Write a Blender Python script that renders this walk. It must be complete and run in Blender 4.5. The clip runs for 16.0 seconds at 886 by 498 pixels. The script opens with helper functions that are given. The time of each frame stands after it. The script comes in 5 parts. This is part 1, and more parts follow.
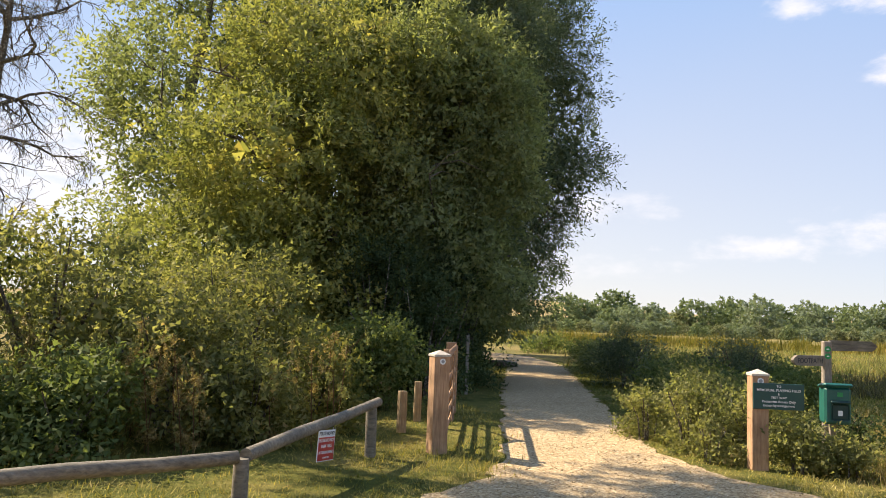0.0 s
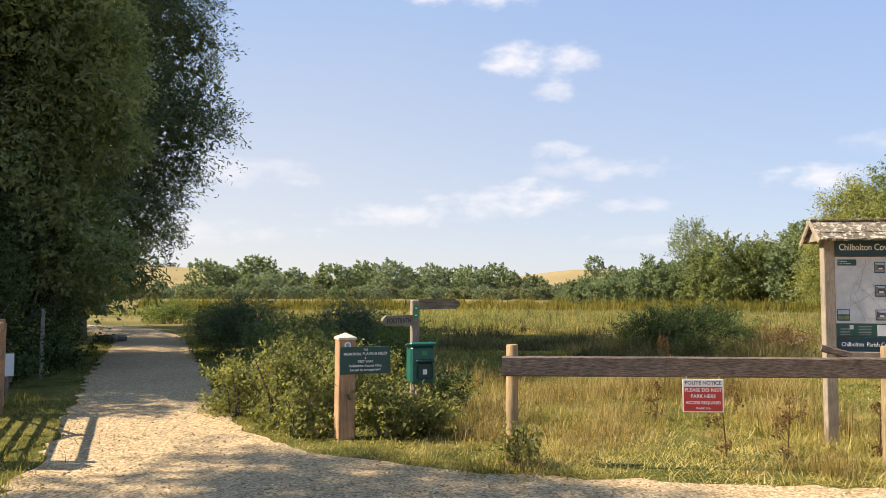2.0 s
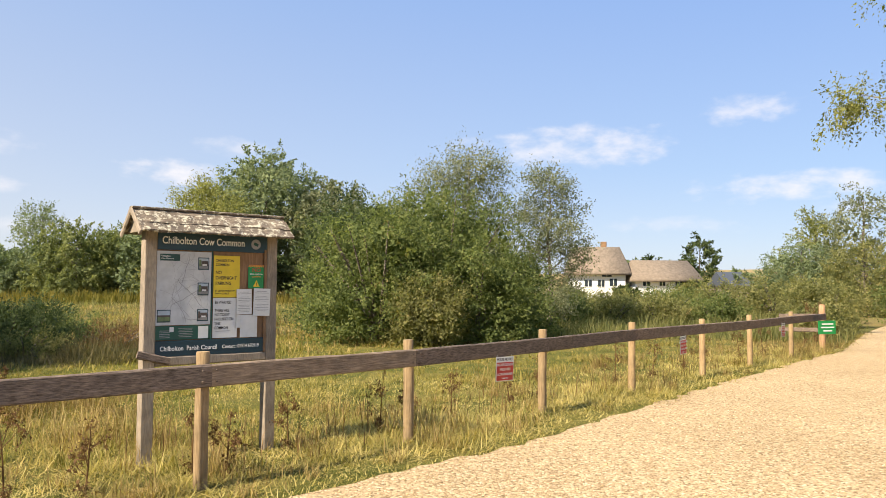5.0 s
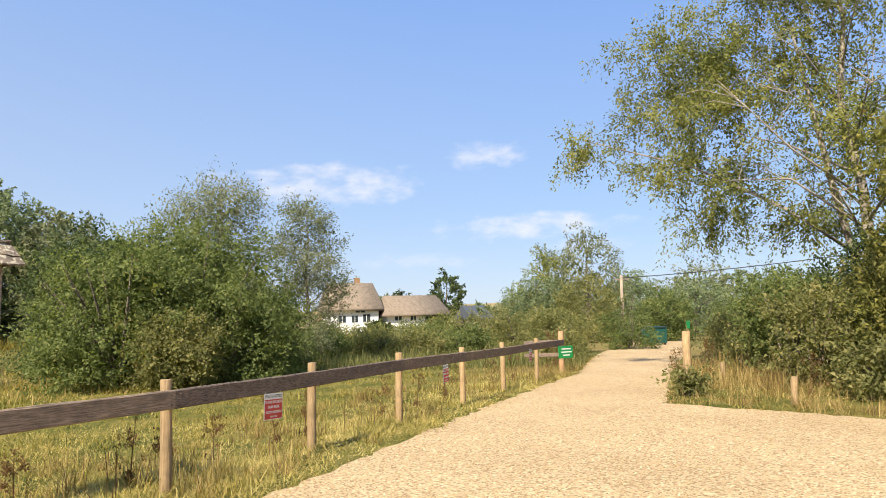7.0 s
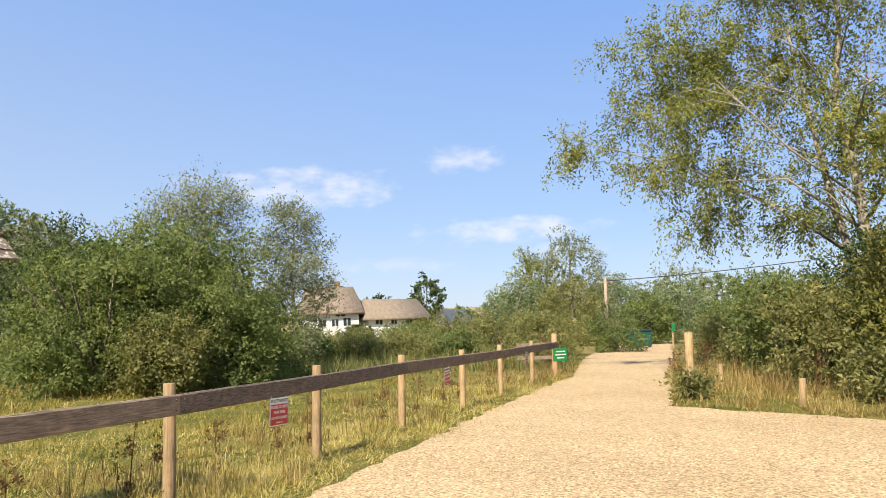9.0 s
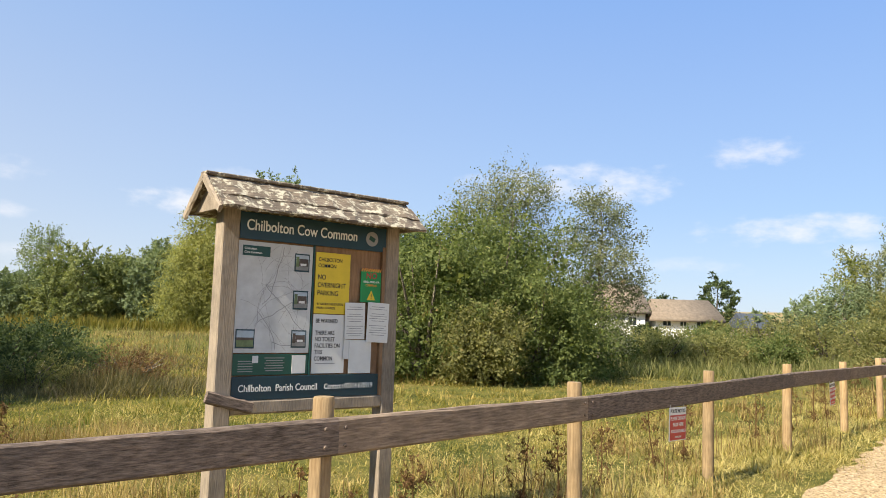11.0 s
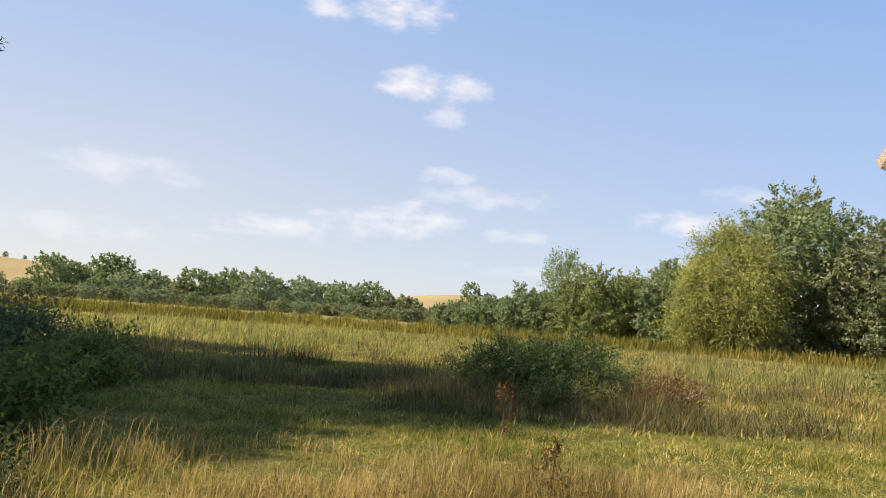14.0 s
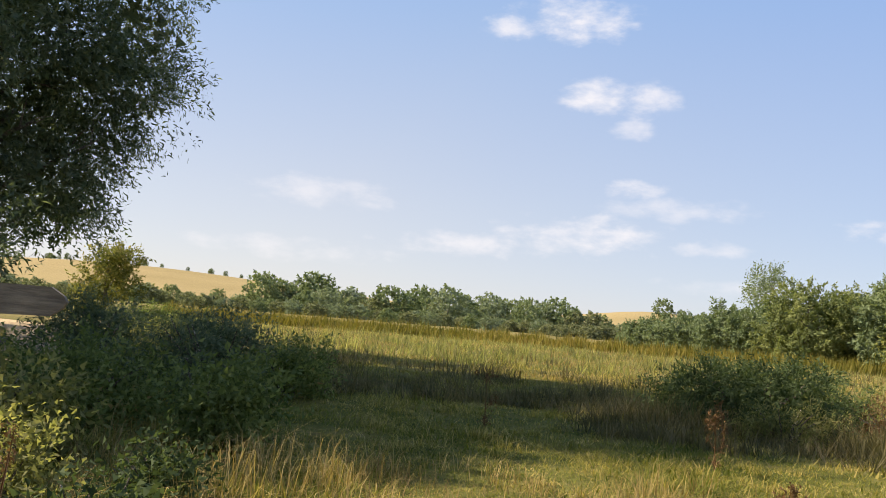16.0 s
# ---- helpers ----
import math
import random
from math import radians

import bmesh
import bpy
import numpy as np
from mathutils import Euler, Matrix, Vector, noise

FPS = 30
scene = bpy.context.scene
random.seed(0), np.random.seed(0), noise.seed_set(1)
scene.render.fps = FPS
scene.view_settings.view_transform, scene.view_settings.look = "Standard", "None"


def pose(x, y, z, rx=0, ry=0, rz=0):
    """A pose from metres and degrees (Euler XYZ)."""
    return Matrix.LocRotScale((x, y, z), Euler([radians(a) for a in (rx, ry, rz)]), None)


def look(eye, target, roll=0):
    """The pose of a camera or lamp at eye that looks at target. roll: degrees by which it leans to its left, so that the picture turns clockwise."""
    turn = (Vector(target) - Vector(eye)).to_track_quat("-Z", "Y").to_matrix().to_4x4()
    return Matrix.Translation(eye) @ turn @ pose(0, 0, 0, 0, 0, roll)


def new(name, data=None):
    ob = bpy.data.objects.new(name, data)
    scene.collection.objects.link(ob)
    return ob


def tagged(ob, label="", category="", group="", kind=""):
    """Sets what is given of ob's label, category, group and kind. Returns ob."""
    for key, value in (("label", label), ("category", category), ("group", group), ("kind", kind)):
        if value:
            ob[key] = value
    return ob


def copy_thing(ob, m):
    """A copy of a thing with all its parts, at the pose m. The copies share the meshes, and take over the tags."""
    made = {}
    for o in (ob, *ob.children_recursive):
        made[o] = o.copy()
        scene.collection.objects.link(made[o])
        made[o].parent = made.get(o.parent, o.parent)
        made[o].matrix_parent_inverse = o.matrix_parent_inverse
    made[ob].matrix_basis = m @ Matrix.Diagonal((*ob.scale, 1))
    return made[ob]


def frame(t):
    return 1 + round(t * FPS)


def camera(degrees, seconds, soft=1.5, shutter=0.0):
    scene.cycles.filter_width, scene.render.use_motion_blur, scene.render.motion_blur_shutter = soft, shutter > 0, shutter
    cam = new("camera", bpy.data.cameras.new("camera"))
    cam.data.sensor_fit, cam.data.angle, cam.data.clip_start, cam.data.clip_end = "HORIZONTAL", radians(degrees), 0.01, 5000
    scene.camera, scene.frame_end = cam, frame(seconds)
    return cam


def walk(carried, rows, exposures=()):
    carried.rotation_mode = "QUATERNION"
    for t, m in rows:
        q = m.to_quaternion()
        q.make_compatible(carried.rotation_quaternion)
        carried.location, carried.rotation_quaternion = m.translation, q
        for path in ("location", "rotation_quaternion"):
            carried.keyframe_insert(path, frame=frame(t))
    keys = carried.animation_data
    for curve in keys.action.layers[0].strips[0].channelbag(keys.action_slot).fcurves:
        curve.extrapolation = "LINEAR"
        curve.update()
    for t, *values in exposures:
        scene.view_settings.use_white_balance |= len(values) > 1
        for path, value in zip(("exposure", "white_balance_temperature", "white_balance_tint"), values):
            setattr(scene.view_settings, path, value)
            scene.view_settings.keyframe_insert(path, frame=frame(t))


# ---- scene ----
cam = camera(60.7, 16.0, soft=0.8)
PATH = [
    (0, (-0.93, -1.13, 1.59), (-0.587, 0.831, 1.779), 2.2),
    (0.5, (-0.642, -0.923, 1.602), (-0.031, 0.972, 1.784), 1.4),
    (1, (-0.321, -0.716, 1.595), (0.473, 1.111, 1.772), 0.8),
    (1.5, (-0.069, -0.524, 1.6), (0.898, 1.222, 1.731), 0.6),
    (2, (0.171, -0.337, 1.601), (1.36, 1.267, 1.719), 0.2),
    (2.5, (0.432, -0.185, 1.576), (1.764, 1.306, 1.646), -0.1),
    (3, (0.715, -0.074, 1.581), (2.152, 1.315, 1.662), -0.3),
    (3.5, (0.963, 0.075, 1.569), (2.556, 1.282, 1.637), -0.6),
    (4, (1.215, 0.138, 1.58), (2.992, 1.055, 1.647), -0.8),
    (4.5, (1.486, 0.13, 1.606), (3.391, 0.735, 1.679), -0.3),
    (5, (1.617, 0.082, 1.681), (3.598, 0.336, 1.782), 0.4),
    (5.2, (1.618, 0.064, 1.672), (3.61, 0.186, 1.811), 0.3),
    (7.5, (2.0, 0.348, 1.59), (3.927, -0.152, 1.778), -1.8),
    (8, (2.022, 0.357, 1.585), (3.919, -0.245, 1.78), -2.4),
    (10.3, (3.39, 1.374, 1.535), (5.377, 1.318, 1.749), 0.9),
    (10.5, (3.517, 1.495, 1.544), (5.505, 1.497, 1.757), 1.1),
    (11, (3.817, 1.755, 1.529), (5.79, 2.02, 1.723), 1.8),
    (11.5, (4.083, 2.025, 1.533), (5.991, 2.592, 1.727), 2.7),
    (12, (4.349, 2.32, 1.529), (6.204, 3.043, 1.712), 3.0),
    (12.5, (4.611, 2.558, 1.501), (6.357, 3.517, 1.675), 3.4),
    (13, (4.884, 2.798, 1.508), (6.466, 4.01, 1.675), 4.1),
    (13.5, (5.233, 3.105, 1.539), (6.763, 4.379, 1.73), 4.1),
    (14, (5.514, 3.307, 1.52), (6.933, 4.704, 1.703), 4.2),
    (14.5, (5.616, 3.498, 1.518), (6.855, 5.055, 1.718), 4.8),
    (15, (5.644, 3.636, 1.562), (6.806, 5.24, 1.836), 4.9),
    (15.5, (5.722, 3.699, 1.563), (6.81, 5.351, 1.856), 5.1),
    (16, (5.826, 3.765, 1.528), (6.861, 5.466, 1.716), 4.7),
]
walk(cam, [(t, look(eye, target, roll)) for t, eye, target, roll in PATH],
     exposures=[(0, 1.27, 6900, 12), (1, 1.22, 6800, 11), (2.5, 1.12, 6800, 11), (5, 1.12, 6800, 11), (7.5, 1.08, 6500, 10), (8.5, 1.08, 6500, 10), (11, 1.1, 6500, 8), (13, 1.08, 6700, 10), (16, 1.06, 6800, 11)])

# ---- light ----
SUN_AZ, SUN_EL = -51.0, 43.0
sun_way = Vector((math.sin(radians(SUN_AZ)) * math.cos(radians(SUN_EL)), math.cos(radians(SUN_AZ)) * math.cos(radians(SUN_EL)), math.sin(radians(SUN_EL))))
sun = new("sun", bpy.data.lights.new("sun", "SUN"))
sun.data.energy, sun.data.angle, sun.data.color = 5.0, radians(0.6), (1.0, 0.89, 0.71)
sun.matrix_world = look(sun_way * 60, (0, 0, 0))

world = bpy.data.worlds.new("sky")
scene.world = world
world.use_nodes = True
wn, wl = world.node_tree.nodes, world.node_tree.links


def wmath(op, a, b=0.0, c=0.0):
    n = wn.new("ShaderNodeMath")
    n.operation = op
    for i, v in enumerate((a, b, c)):
        if isinstance(v, (int, float)):
            n.inputs[i].default_value = v
        else:
            wl.new(v, n.inputs[i])
    return n.outputs[0]


def build_world():
    bg = wn["Background"]
    bg.inputs["Strength"].default_value = 0.075
    sky = wn.new("ShaderNodeTexSky")
    sky.sky_type, sky.sun_disc = "NISHITA", False
    sky.sun_elevation, sky.sun_rotation = radians(SUN_EL), radians(SUN_AZ)
    sky.air_density, sky.dust_density, sky.ozone_density = 1.0, 0.35, 2.2
    sep = wn.new("ShaderNodeSeparateXYZ")
    tc = wn.new("ShaderNodeTexCoord")
    wl.new(tc.outputs["Generated"], sep.inputs[0])
    az = wmath("ARCTAN2", sep.outputs[0], sep.outputs[1])
    el = wmath("ARCSINE", sep.outputs[2])
    noise_t = wn.new("ShaderNodeTexNoise")
    noise_t.inputs["Scale"].default_value = 24.0
    noise_t.inputs["Detail"].default_value = 8.0
    noise_t.inputs["Roughness"].default_value = 0.55
    stretch = wn.new("ShaderNodeMapping")
    stretch.inputs["Scale"].default_value = (1, 1, 2.2)
    wl.new(tc.outputs["Generated"], stretch.inputs[0])
    wl.new(stretch.outputs[0], noise_t.inputs["Vector"])
    fray = wmath("MULTIPLY_ADD", noise_t.outputs[0], 3.4, -1.7)
    # fair-weather clouds: bearing, height and half sizes in degrees, density
    clouds = [(92.5, 10.6, 6.5, 1.15, 0.75), (108, 7.2, 6.0, 0.85, 0.8), (104.5, 12.6, 2.6, 0.8, 0.7), (63.2, 8.1, 3.0, 0.7, 0.9),
              (42.6, 17.4, 2.6, 1.0, 0.9), (45.8, 17.2, 2.0, 1.0, 0.8), (45, 14.9, 1.6, 0.55, 0.6), (40.2, 22.6, 4.6, 1.1, 0.95), (35.5, 22.0, 2.0, 0.8, 0.8),
              (41.5, 7.2, 5.2, 1.2, 0.85), (48.5, 9.3, 4.5, 0.7, 0.5), (33, 5.9, 5.0, 0.75, 0.7), (45.2, 10.7, 1.8, 0.6, 0.75), (51, 6.6, 2.2, 0.5, 0.55),
              (21.5, 8.9, 4.5, 0.9, 0.5), (67, 10.0, 2.6, 0.6, 0.5), (20, 4.4, 6, 0.7, 0.45), (-15, 9, 7, 4, 0.8), (55, 3.9, 6, 0.5, 0.35), (100, 4.6, 4, 0.5, 0.35), (112, 5.6, 3, 0.5, 0.4)]
    total = None
    for caz, cel, cw, ch, dens in clouds:
        dx = wmath("MULTIPLY", wmath("SUBTRACT", az, radians(caz)), 1 / radians(cw * 1.35))
        dy = wmath("MULTIPLY", wmath("SUBTRACT", el, radians(cel)), 1 / radians(ch * 1.45))
        r = wmath("ADD", wmath("MULTIPLY", dx, dx), wmath("MULTIPLY", dy, dy))
        m = wmath("ADD", wmath("SUBTRACT", 1.05, r), fray)
        n = wn.new("ShaderNodeMapRange")
        n.interpolation_type = "SMOOTHSTEP"
        n.inputs["From Max"].default_value, n.inputs["To Max"].default_value = 1.9, dens
        wl.new(m, n.inputs[0])
        total = n.outputs[0] if total is None else wmath("MAXIMUM", total, n.outputs[0])
    # thin haze all over, paler towards the horizon
    def height_ramp(low, mid, high):
        pale = wn.new("ShaderNodeValToRGB")
        stops = pale.color_ramp.elements
        stops[0].position, stops[0].color = 0.0, (*low, 1)
        stops[1].position, stops[1].color = 0.42, (*high, 1)
        stops.new(0.15).color = (*mid, 1)
        wl.new(wmath("MAXIMUM", sep.outputs[2], 0.0), pale.inputs[0])
        return pale.outputs[0]

    side = wn.new("ShaderNodeVectorMath")
    side.operation = "DOT_PRODUCT"
    wl.new(tc.outputs["Generated"], side.inputs[0])
    side.inputs[1].default_value = sun_way
    thick = wn.new("ShaderNodeMapRange")
    thick.inputs["From Min"].default_value, thick.inputs["From Max"].default_value = -0.7, 0.3
    wl.new(side.outputs["Value"], thick.inputs[0])
    tint = wn.new("ShaderNodeMix")
    tint.data_type = "RGBA"
    wl.new(thick.outputs[0], tint.inputs[0])
    wl.new(height_ramp((0.56, 0.67, 0.86), (0.36, 0.56, 0.92), (0.2, 0.41, 0.94)), tint.inputs[6])
    wl.new(height_ramp((0.745, 0.735, 0.785), (0.635, 0.68, 0.8), (0.36, 0.54, 0.88)), tint.inputs[7])
    haze = wn.new("ShaderNodeVectorMath")
    haze.operation = "SCALE"
    haze.inputs[3].default_value = 6.7
    wl.new(tint.outputs[2], haze.inputs[0])
    veil = wn.new("ShaderNodeMix")
    veil.data_type = "RGBA"
    veil.inputs[0].default_value = 0.78
    wl.new(sky.outputs[0], veil.inputs[6])
    wl.new(haze.outputs[0], veil.inputs[7])
    mix = wn.new("ShaderNodeMix")
    mix.data_type = "RGBA"
    wl.new(total, mix.inputs[0])
    wl.new(veil.outputs[2], mix.inputs[6])
    mix.inputs[7].default_value = (6.4, 6.3, 6.6, 1)
    wl.new(mix.outputs[2], bg.inputs["Color"])


build_world()

# ---- materials ----


def material(name, rough=0.8, metal=0.0):
    m = bpy.data.materials.new(name)
    m.use_nodes = True
    b = m.node_tree.nodes["Principled BSDF"]
    b.inputs["Roughness"].default_value, b.inputs["Metallic"].default_value = rough, metal
    return m, m.node_tree.nodes, m.node_tree.links, b


def ramp(nodes, stops):
    r = nodes.new("ShaderNodeValToRGB")
    e = r.color_ramp.elements
    while len(e) < len(stops):
        e.new(0.5)
    for el, (p, c) in zip(e, stops):
        el.position, el.color = p, (*c, 1)
    return r


def noise_node(nodes, links, scale, detail=4.0, rough=0.6, vector=None):
    n = nodes.new("ShaderNodeTexNoise")
    n.inputs["Scale"].default_value, n.inputs["Detail"].default_value, n.inputs["Roughness"].default_value = scale, detail, rough
    if vector is not None:
        links.new(vector, n.inputs["Vector"])
    return n


def bump(nodes, links, b, height, strength, distance):
    n = nodes.new("ShaderNodeBump")
    n.inputs["Strength"].default_value, n.inputs["Distance"].default_value = strength, distance
    links.new(height, n.inputs["Height"])
    links.new(n.outputs[0], b.inputs["Normal"])


def mixed(nodes, links, kind, fac, a, b):
    n = nodes.new("ShaderNodeMix")
    n.data_type, n.blend_type = "RGBA", kind
    for v, i in ((fac, 0), (a, 6), (b, 7)):
        if isinstance(v, (int, float)):
            n.inputs[i].default_value = v
        elif isinstance(v, tuple):
            n.inputs[i].default_value = (*v, 1)
        else:
            links.new(v, n.inputs[i])
    return n.outputs[2]


def leaf_material(name, dark, mid, light, see=0.42, patch=0.5, odd=None):
    """Leaves: a colour of its own for every leaf, drifting from spray to spray, with light that shines through."""
    m, n, l, b = material(name, 0.65)
    g = n.new("ShaderNodeNewGeometry")
    tc = n.new("ShaderNodeTexCoord")
    big = noise_node(n, l, patch, 3, 0.6, tc.outputs["Object"])
    add = n.new("ShaderNodeMath")
    add.operation = "MULTIPLY_ADD"
    l.new(g.outputs["Random Per Island"], add.inputs[0])
    add.inputs[1].default_value = 0.55
    sub = n.new("ShaderNodeMath")
    sub.operation = "MULTIPLY_ADD"
    l.new(big.outputs[0], sub.inputs[0])
    sub.inputs[1].default_value, sub.inputs[2].default_value = 1.5, -0.52
    l.new(sub.outputs[0], add.inputs[2])
    stops = [(0.1, dark), (0.5, mid), (0.88, light)]
    if odd:
        stops.append((1.0, odd))
    r = ramp(n, stops)
    l.new(add.outputs[0], r.inputs[0])
    l.new(r.outputs[0], b.inputs["Base Color"])
    b.inputs["Specular IOR Level"].default_value = 0.08
    t = n.new("ShaderNodeBsdfTranslucent")
    l.new(mixed(n, l, "MULTIPLY", 1.0, r.outputs[0], (1.12, 1.15, 0.62)), t.inputs["Color"])
    s = n.new("ShaderNodeMixShader")
    s.inputs[0].default_value = see
    l.new(b.outputs[0], s.inputs[1])
    l.new(t.outputs[0], s.inputs[2])
    l.new(s.outputs[0], n["Material Output"].inputs["Surface"])
    return m


def wood_material(name, dark, light, lichen=0.0, along=(1, 1, 1), rough=0.85, scale=1.0, spot=24.0):
    """Weathered timber: grain along the piece, cracks, stains, and where wanted pale lichen."""
    m, n, l, b = material(name, rough)
    tc = n.new("ShaderNodeTexCoord")
    mp = n.new("ShaderNodeMapping")
    mp.inputs["Scale"].default_value = along
    l.new(tc.outputs["Object"], mp.inputs[0])
    grain = noise_node(n, l, 14.0 * scale, 8, 0.65, mp.outputs[0])
    stain = noise_node(n, l, 3.0 * scale, 4, 0.6, tc.outputs["Object"])
    r = ramp(n, [(0.32, dark), (0.68, light)])
    l.new(grain.outputs[0], r.inputs[0])
    info = n.new("ShaderNodeObjectInfo")
    tone = ramp(n, [(0.3, (0.55, 0.55, 0.55)), (0.7, (1.1, 1.08, 1.05))])
    l.new(stain.outputs[0], tone.inputs[0])
    col = mixed(n, l, "MULTIPLY", 0.8, r.outputs[0], tone.outputs[0])
    own = ramp(n, [(0.0, (0.82, 0.82, 0.82)), (1.0, (1.12, 1.1, 1.06))])
    l.new(info.outputs["Random"], own.inputs[0])
    col = mixed(n, l, "MULTIPLY", 1.0, col, own.outputs[0])
    if lichen:
        spots = noise_node(n, l, spot, 8, 0.75, tc.outputs["Object"])
        k = ramp(n, [(0.56 - 0.09 * lichen, (0, 0, 0)), (0.61 - 0.09 * lichen, (1, 1, 1))])
        l.new(spots.outputs[0], k.inputs[0])
        col = mixed(n, l, "MIX", k.outputs[0], col, (0.47, 0.43, 0.33))
    l.new(col, b.inputs["Base Color"])
    bump(n, l, b, grain.outputs[0], 0.55, 0.012)
    return m


def paint_material(name, colour, rough=0.5, wear=0.12, metal=0.0):
    m, n, l, b = material(name, rough, metal)
    tc = n.new("ShaderNodeTexCoord")
    a = noise_node(n, l, 9.0, 6, 0.65, tc.outputs["Object"])
    r = ramp(n, [(0.25, tuple(c * (1 - wear * 1.6) for c in colour)), (0.75, tuple(min(1, c * (1 + wear)) for c in colour))])
    l.new(a.outputs[0], r.inputs[0])
    l.new(r.outputs[0], b.inputs["Base Color"])
    bump(n, l, b, a.outputs[0], 0.08, 0.01)
    return m


def ground_material():
    m, n, l, b = material("meadow_turf", 1.0)
    b.inputs["Specular IOR Level"].default_value = 0.05
    tc = n.new("ShaderNodeTexCoord")
    o = tc.outputs["Object"]
    big = noise_node(n, l, 0.09, 5, 0.6, o)
    mid = noise_node(n, l, 0.9, 6, 0.65, o)
    fine = noise_node(n, l, 9.0, 6, 0.75, o)
    near = ramp(n, [(0.36, (0.08, 0.095, 0.024)), (0.5, (0.15, 0.145, 0.04)), (0.66, (0.25, 0.205, 0.07))])
    l.new(mid.outputs[0], near.inputs[0])
    far = ramp(n, [(0.38, (0.13, 0.125, 0.045)), (0.6, (0.27, 0.205, 0.085))])
    l.new(big.outputs[0], far.inputs[0])
    dist = n.new("ShaderNodeVectorMath")
    dist.operation = "LENGTH"
    l.new(o, dist.inputs[0])
    f1 = n.new("ShaderNodeMapRange")
    f1.inputs["From Min"].default_value, f1.inputs["From Max"].default_value = 22, 40
    l.new(dist.outputs["Value"], f1.inputs[0])
    col = mixed(n, l, "MIX", f1.outputs[0], near.outputs[0], far.outputs[0])
    f2 = n.new("ShaderNodeMapRange")
    f2.inputs["From Min"].default_value, f2.inputs["From Max"].default_value = 330, 370
    l.new(dist.outputs["Value"], f2.inputs[0])
    stubble = ramp(n, [(0.3, (0.28, 0.215, 0.105)), (0.7, (0.34, 0.26, 0.13))])
    wide = noise_node(n, l, 0.012, 4, 0.6, o)
    l.new(wide.outputs[0], stubble.inputs[0])
    col = mixed(n, l, "MIX", f2.outputs[0], col, stubble.outputs[0])
    tone = ramp(n, [(0.3, (0.6, 0.6, 0.6)), (0.7, (1.15, 1.15, 1.1))])
    l.new(fine.outputs[0], tone.inputs[0])
    col = mixed(n, l, "MULTIPLY", 1.0, col, tone.outputs[0])
    l.new(col, b.inputs["Base Color"])
    bump(n, l, b, fine.outputs[0], 0.9, 0.08)
    return m


def gravel_material():
    m, n, l, b = material("gravel", 0.95)
    b.inputs["Specular IOR Level"].default_value = 0.2
    tc = n.new("ShaderNodeTexCoord")
    o = tc.outputs["Object"]
    v = n.new("ShaderNodeTexVoronoi")
    v.inputs["Scale"].default_value = 46.0
    l.new(o, v.inputs["Vector"])
    v2 = n.new("ShaderNodeTexVoronoi")
    v2.inputs["Scale"].default_value = 75.0
    l.new(o, v2.inputs["Vector"])
    hsv = n.new("ShaderNodeSeparateColor")
    l.new(v.outputs["Color"], hsv.inputs[0])
    r = ramp(n, [(0.0, (0.25, 0.17, 0.095)), (0.3, (0.43, 0.315, 0.185)), (0.8, (0.54, 0.41, 0.25)), (1.0, (0.62, 0.51, 0.36))])
    l.new(hsv.outputs[0], r.inputs[0])
    big = noise_node(n, l, 0.35, 5, 0.6, o)
    tone = ramp(n, [(0.35, (0.88, 0.86, 0.82)), (0.6, (1.03, 1.02, 1.0))])
    l.new(big.outputs[0], tone.inputs[0])
    col = mixed(n, l, "MULTIPLY", 0.9, r.outputs[0], tone.outputs[0])
    speck = noise_node(n, l, 24.0, 4, 0.7, o)
    sp = ramp(n, [(0.34, (0.62, 0.6, 0.56)), (0.62, (1.16, 1.16, 1.15))])
    l.new(speck.outputs[0], sp.inputs[0])
    col = mixed(n, l, "MULTIPLY", 0.9, col, sp.outputs[0])
    gap = ramp(n, [(0.0, (1, 1, 1)), (0.55, (0.95, 0.95, 0.95)), (1.0, (0.55, 0.5, 0.42))])
    l.new(v.outputs["Distance"], gap.inputs[0])
    col = mixed(n, l, "MULTIPLY", 0.8, col, gap.outputs[0])
    l.new(col, b.inputs["Base Color"])
    h = n.new("ShaderNodeMath")
    h.operation = "MULTIPLY_ADD"
    l.new(v.outputs["Distance"], h.inputs[0])
    h.inputs[1].default_value = -1.0
    h2 = n.new("ShaderNodeMath")
    h2.operation = "MULTIPLY_ADD"
    l.new(v2.outputs["Distance"], h2.inputs[0])
    h2.inputs[1].default_value = -0.4
    l.new(h.outputs[0], h2.inputs[2])
    bump(n, l, b, h2.outputs[0], 0.6, 0.015)
    return m


def pebble_material():
    m, n, l, b = material("pebble", 0.85)
    g = n.new("ShaderNodeNewGeometry")
    r = ramp(n, [(0.0, (0.2, 0.135, 0.075)), (0.4, (0.42, 0.3, 0.155)), (0.8, (0.56, 0.42, 0.23)), (1.0, (0.68, 0.58, 0.42))])
    l.new(g.outputs["Random Per Island"], r.inputs[0])
    l.new(r.outputs[0], b.inputs["Base Color"])
    return m


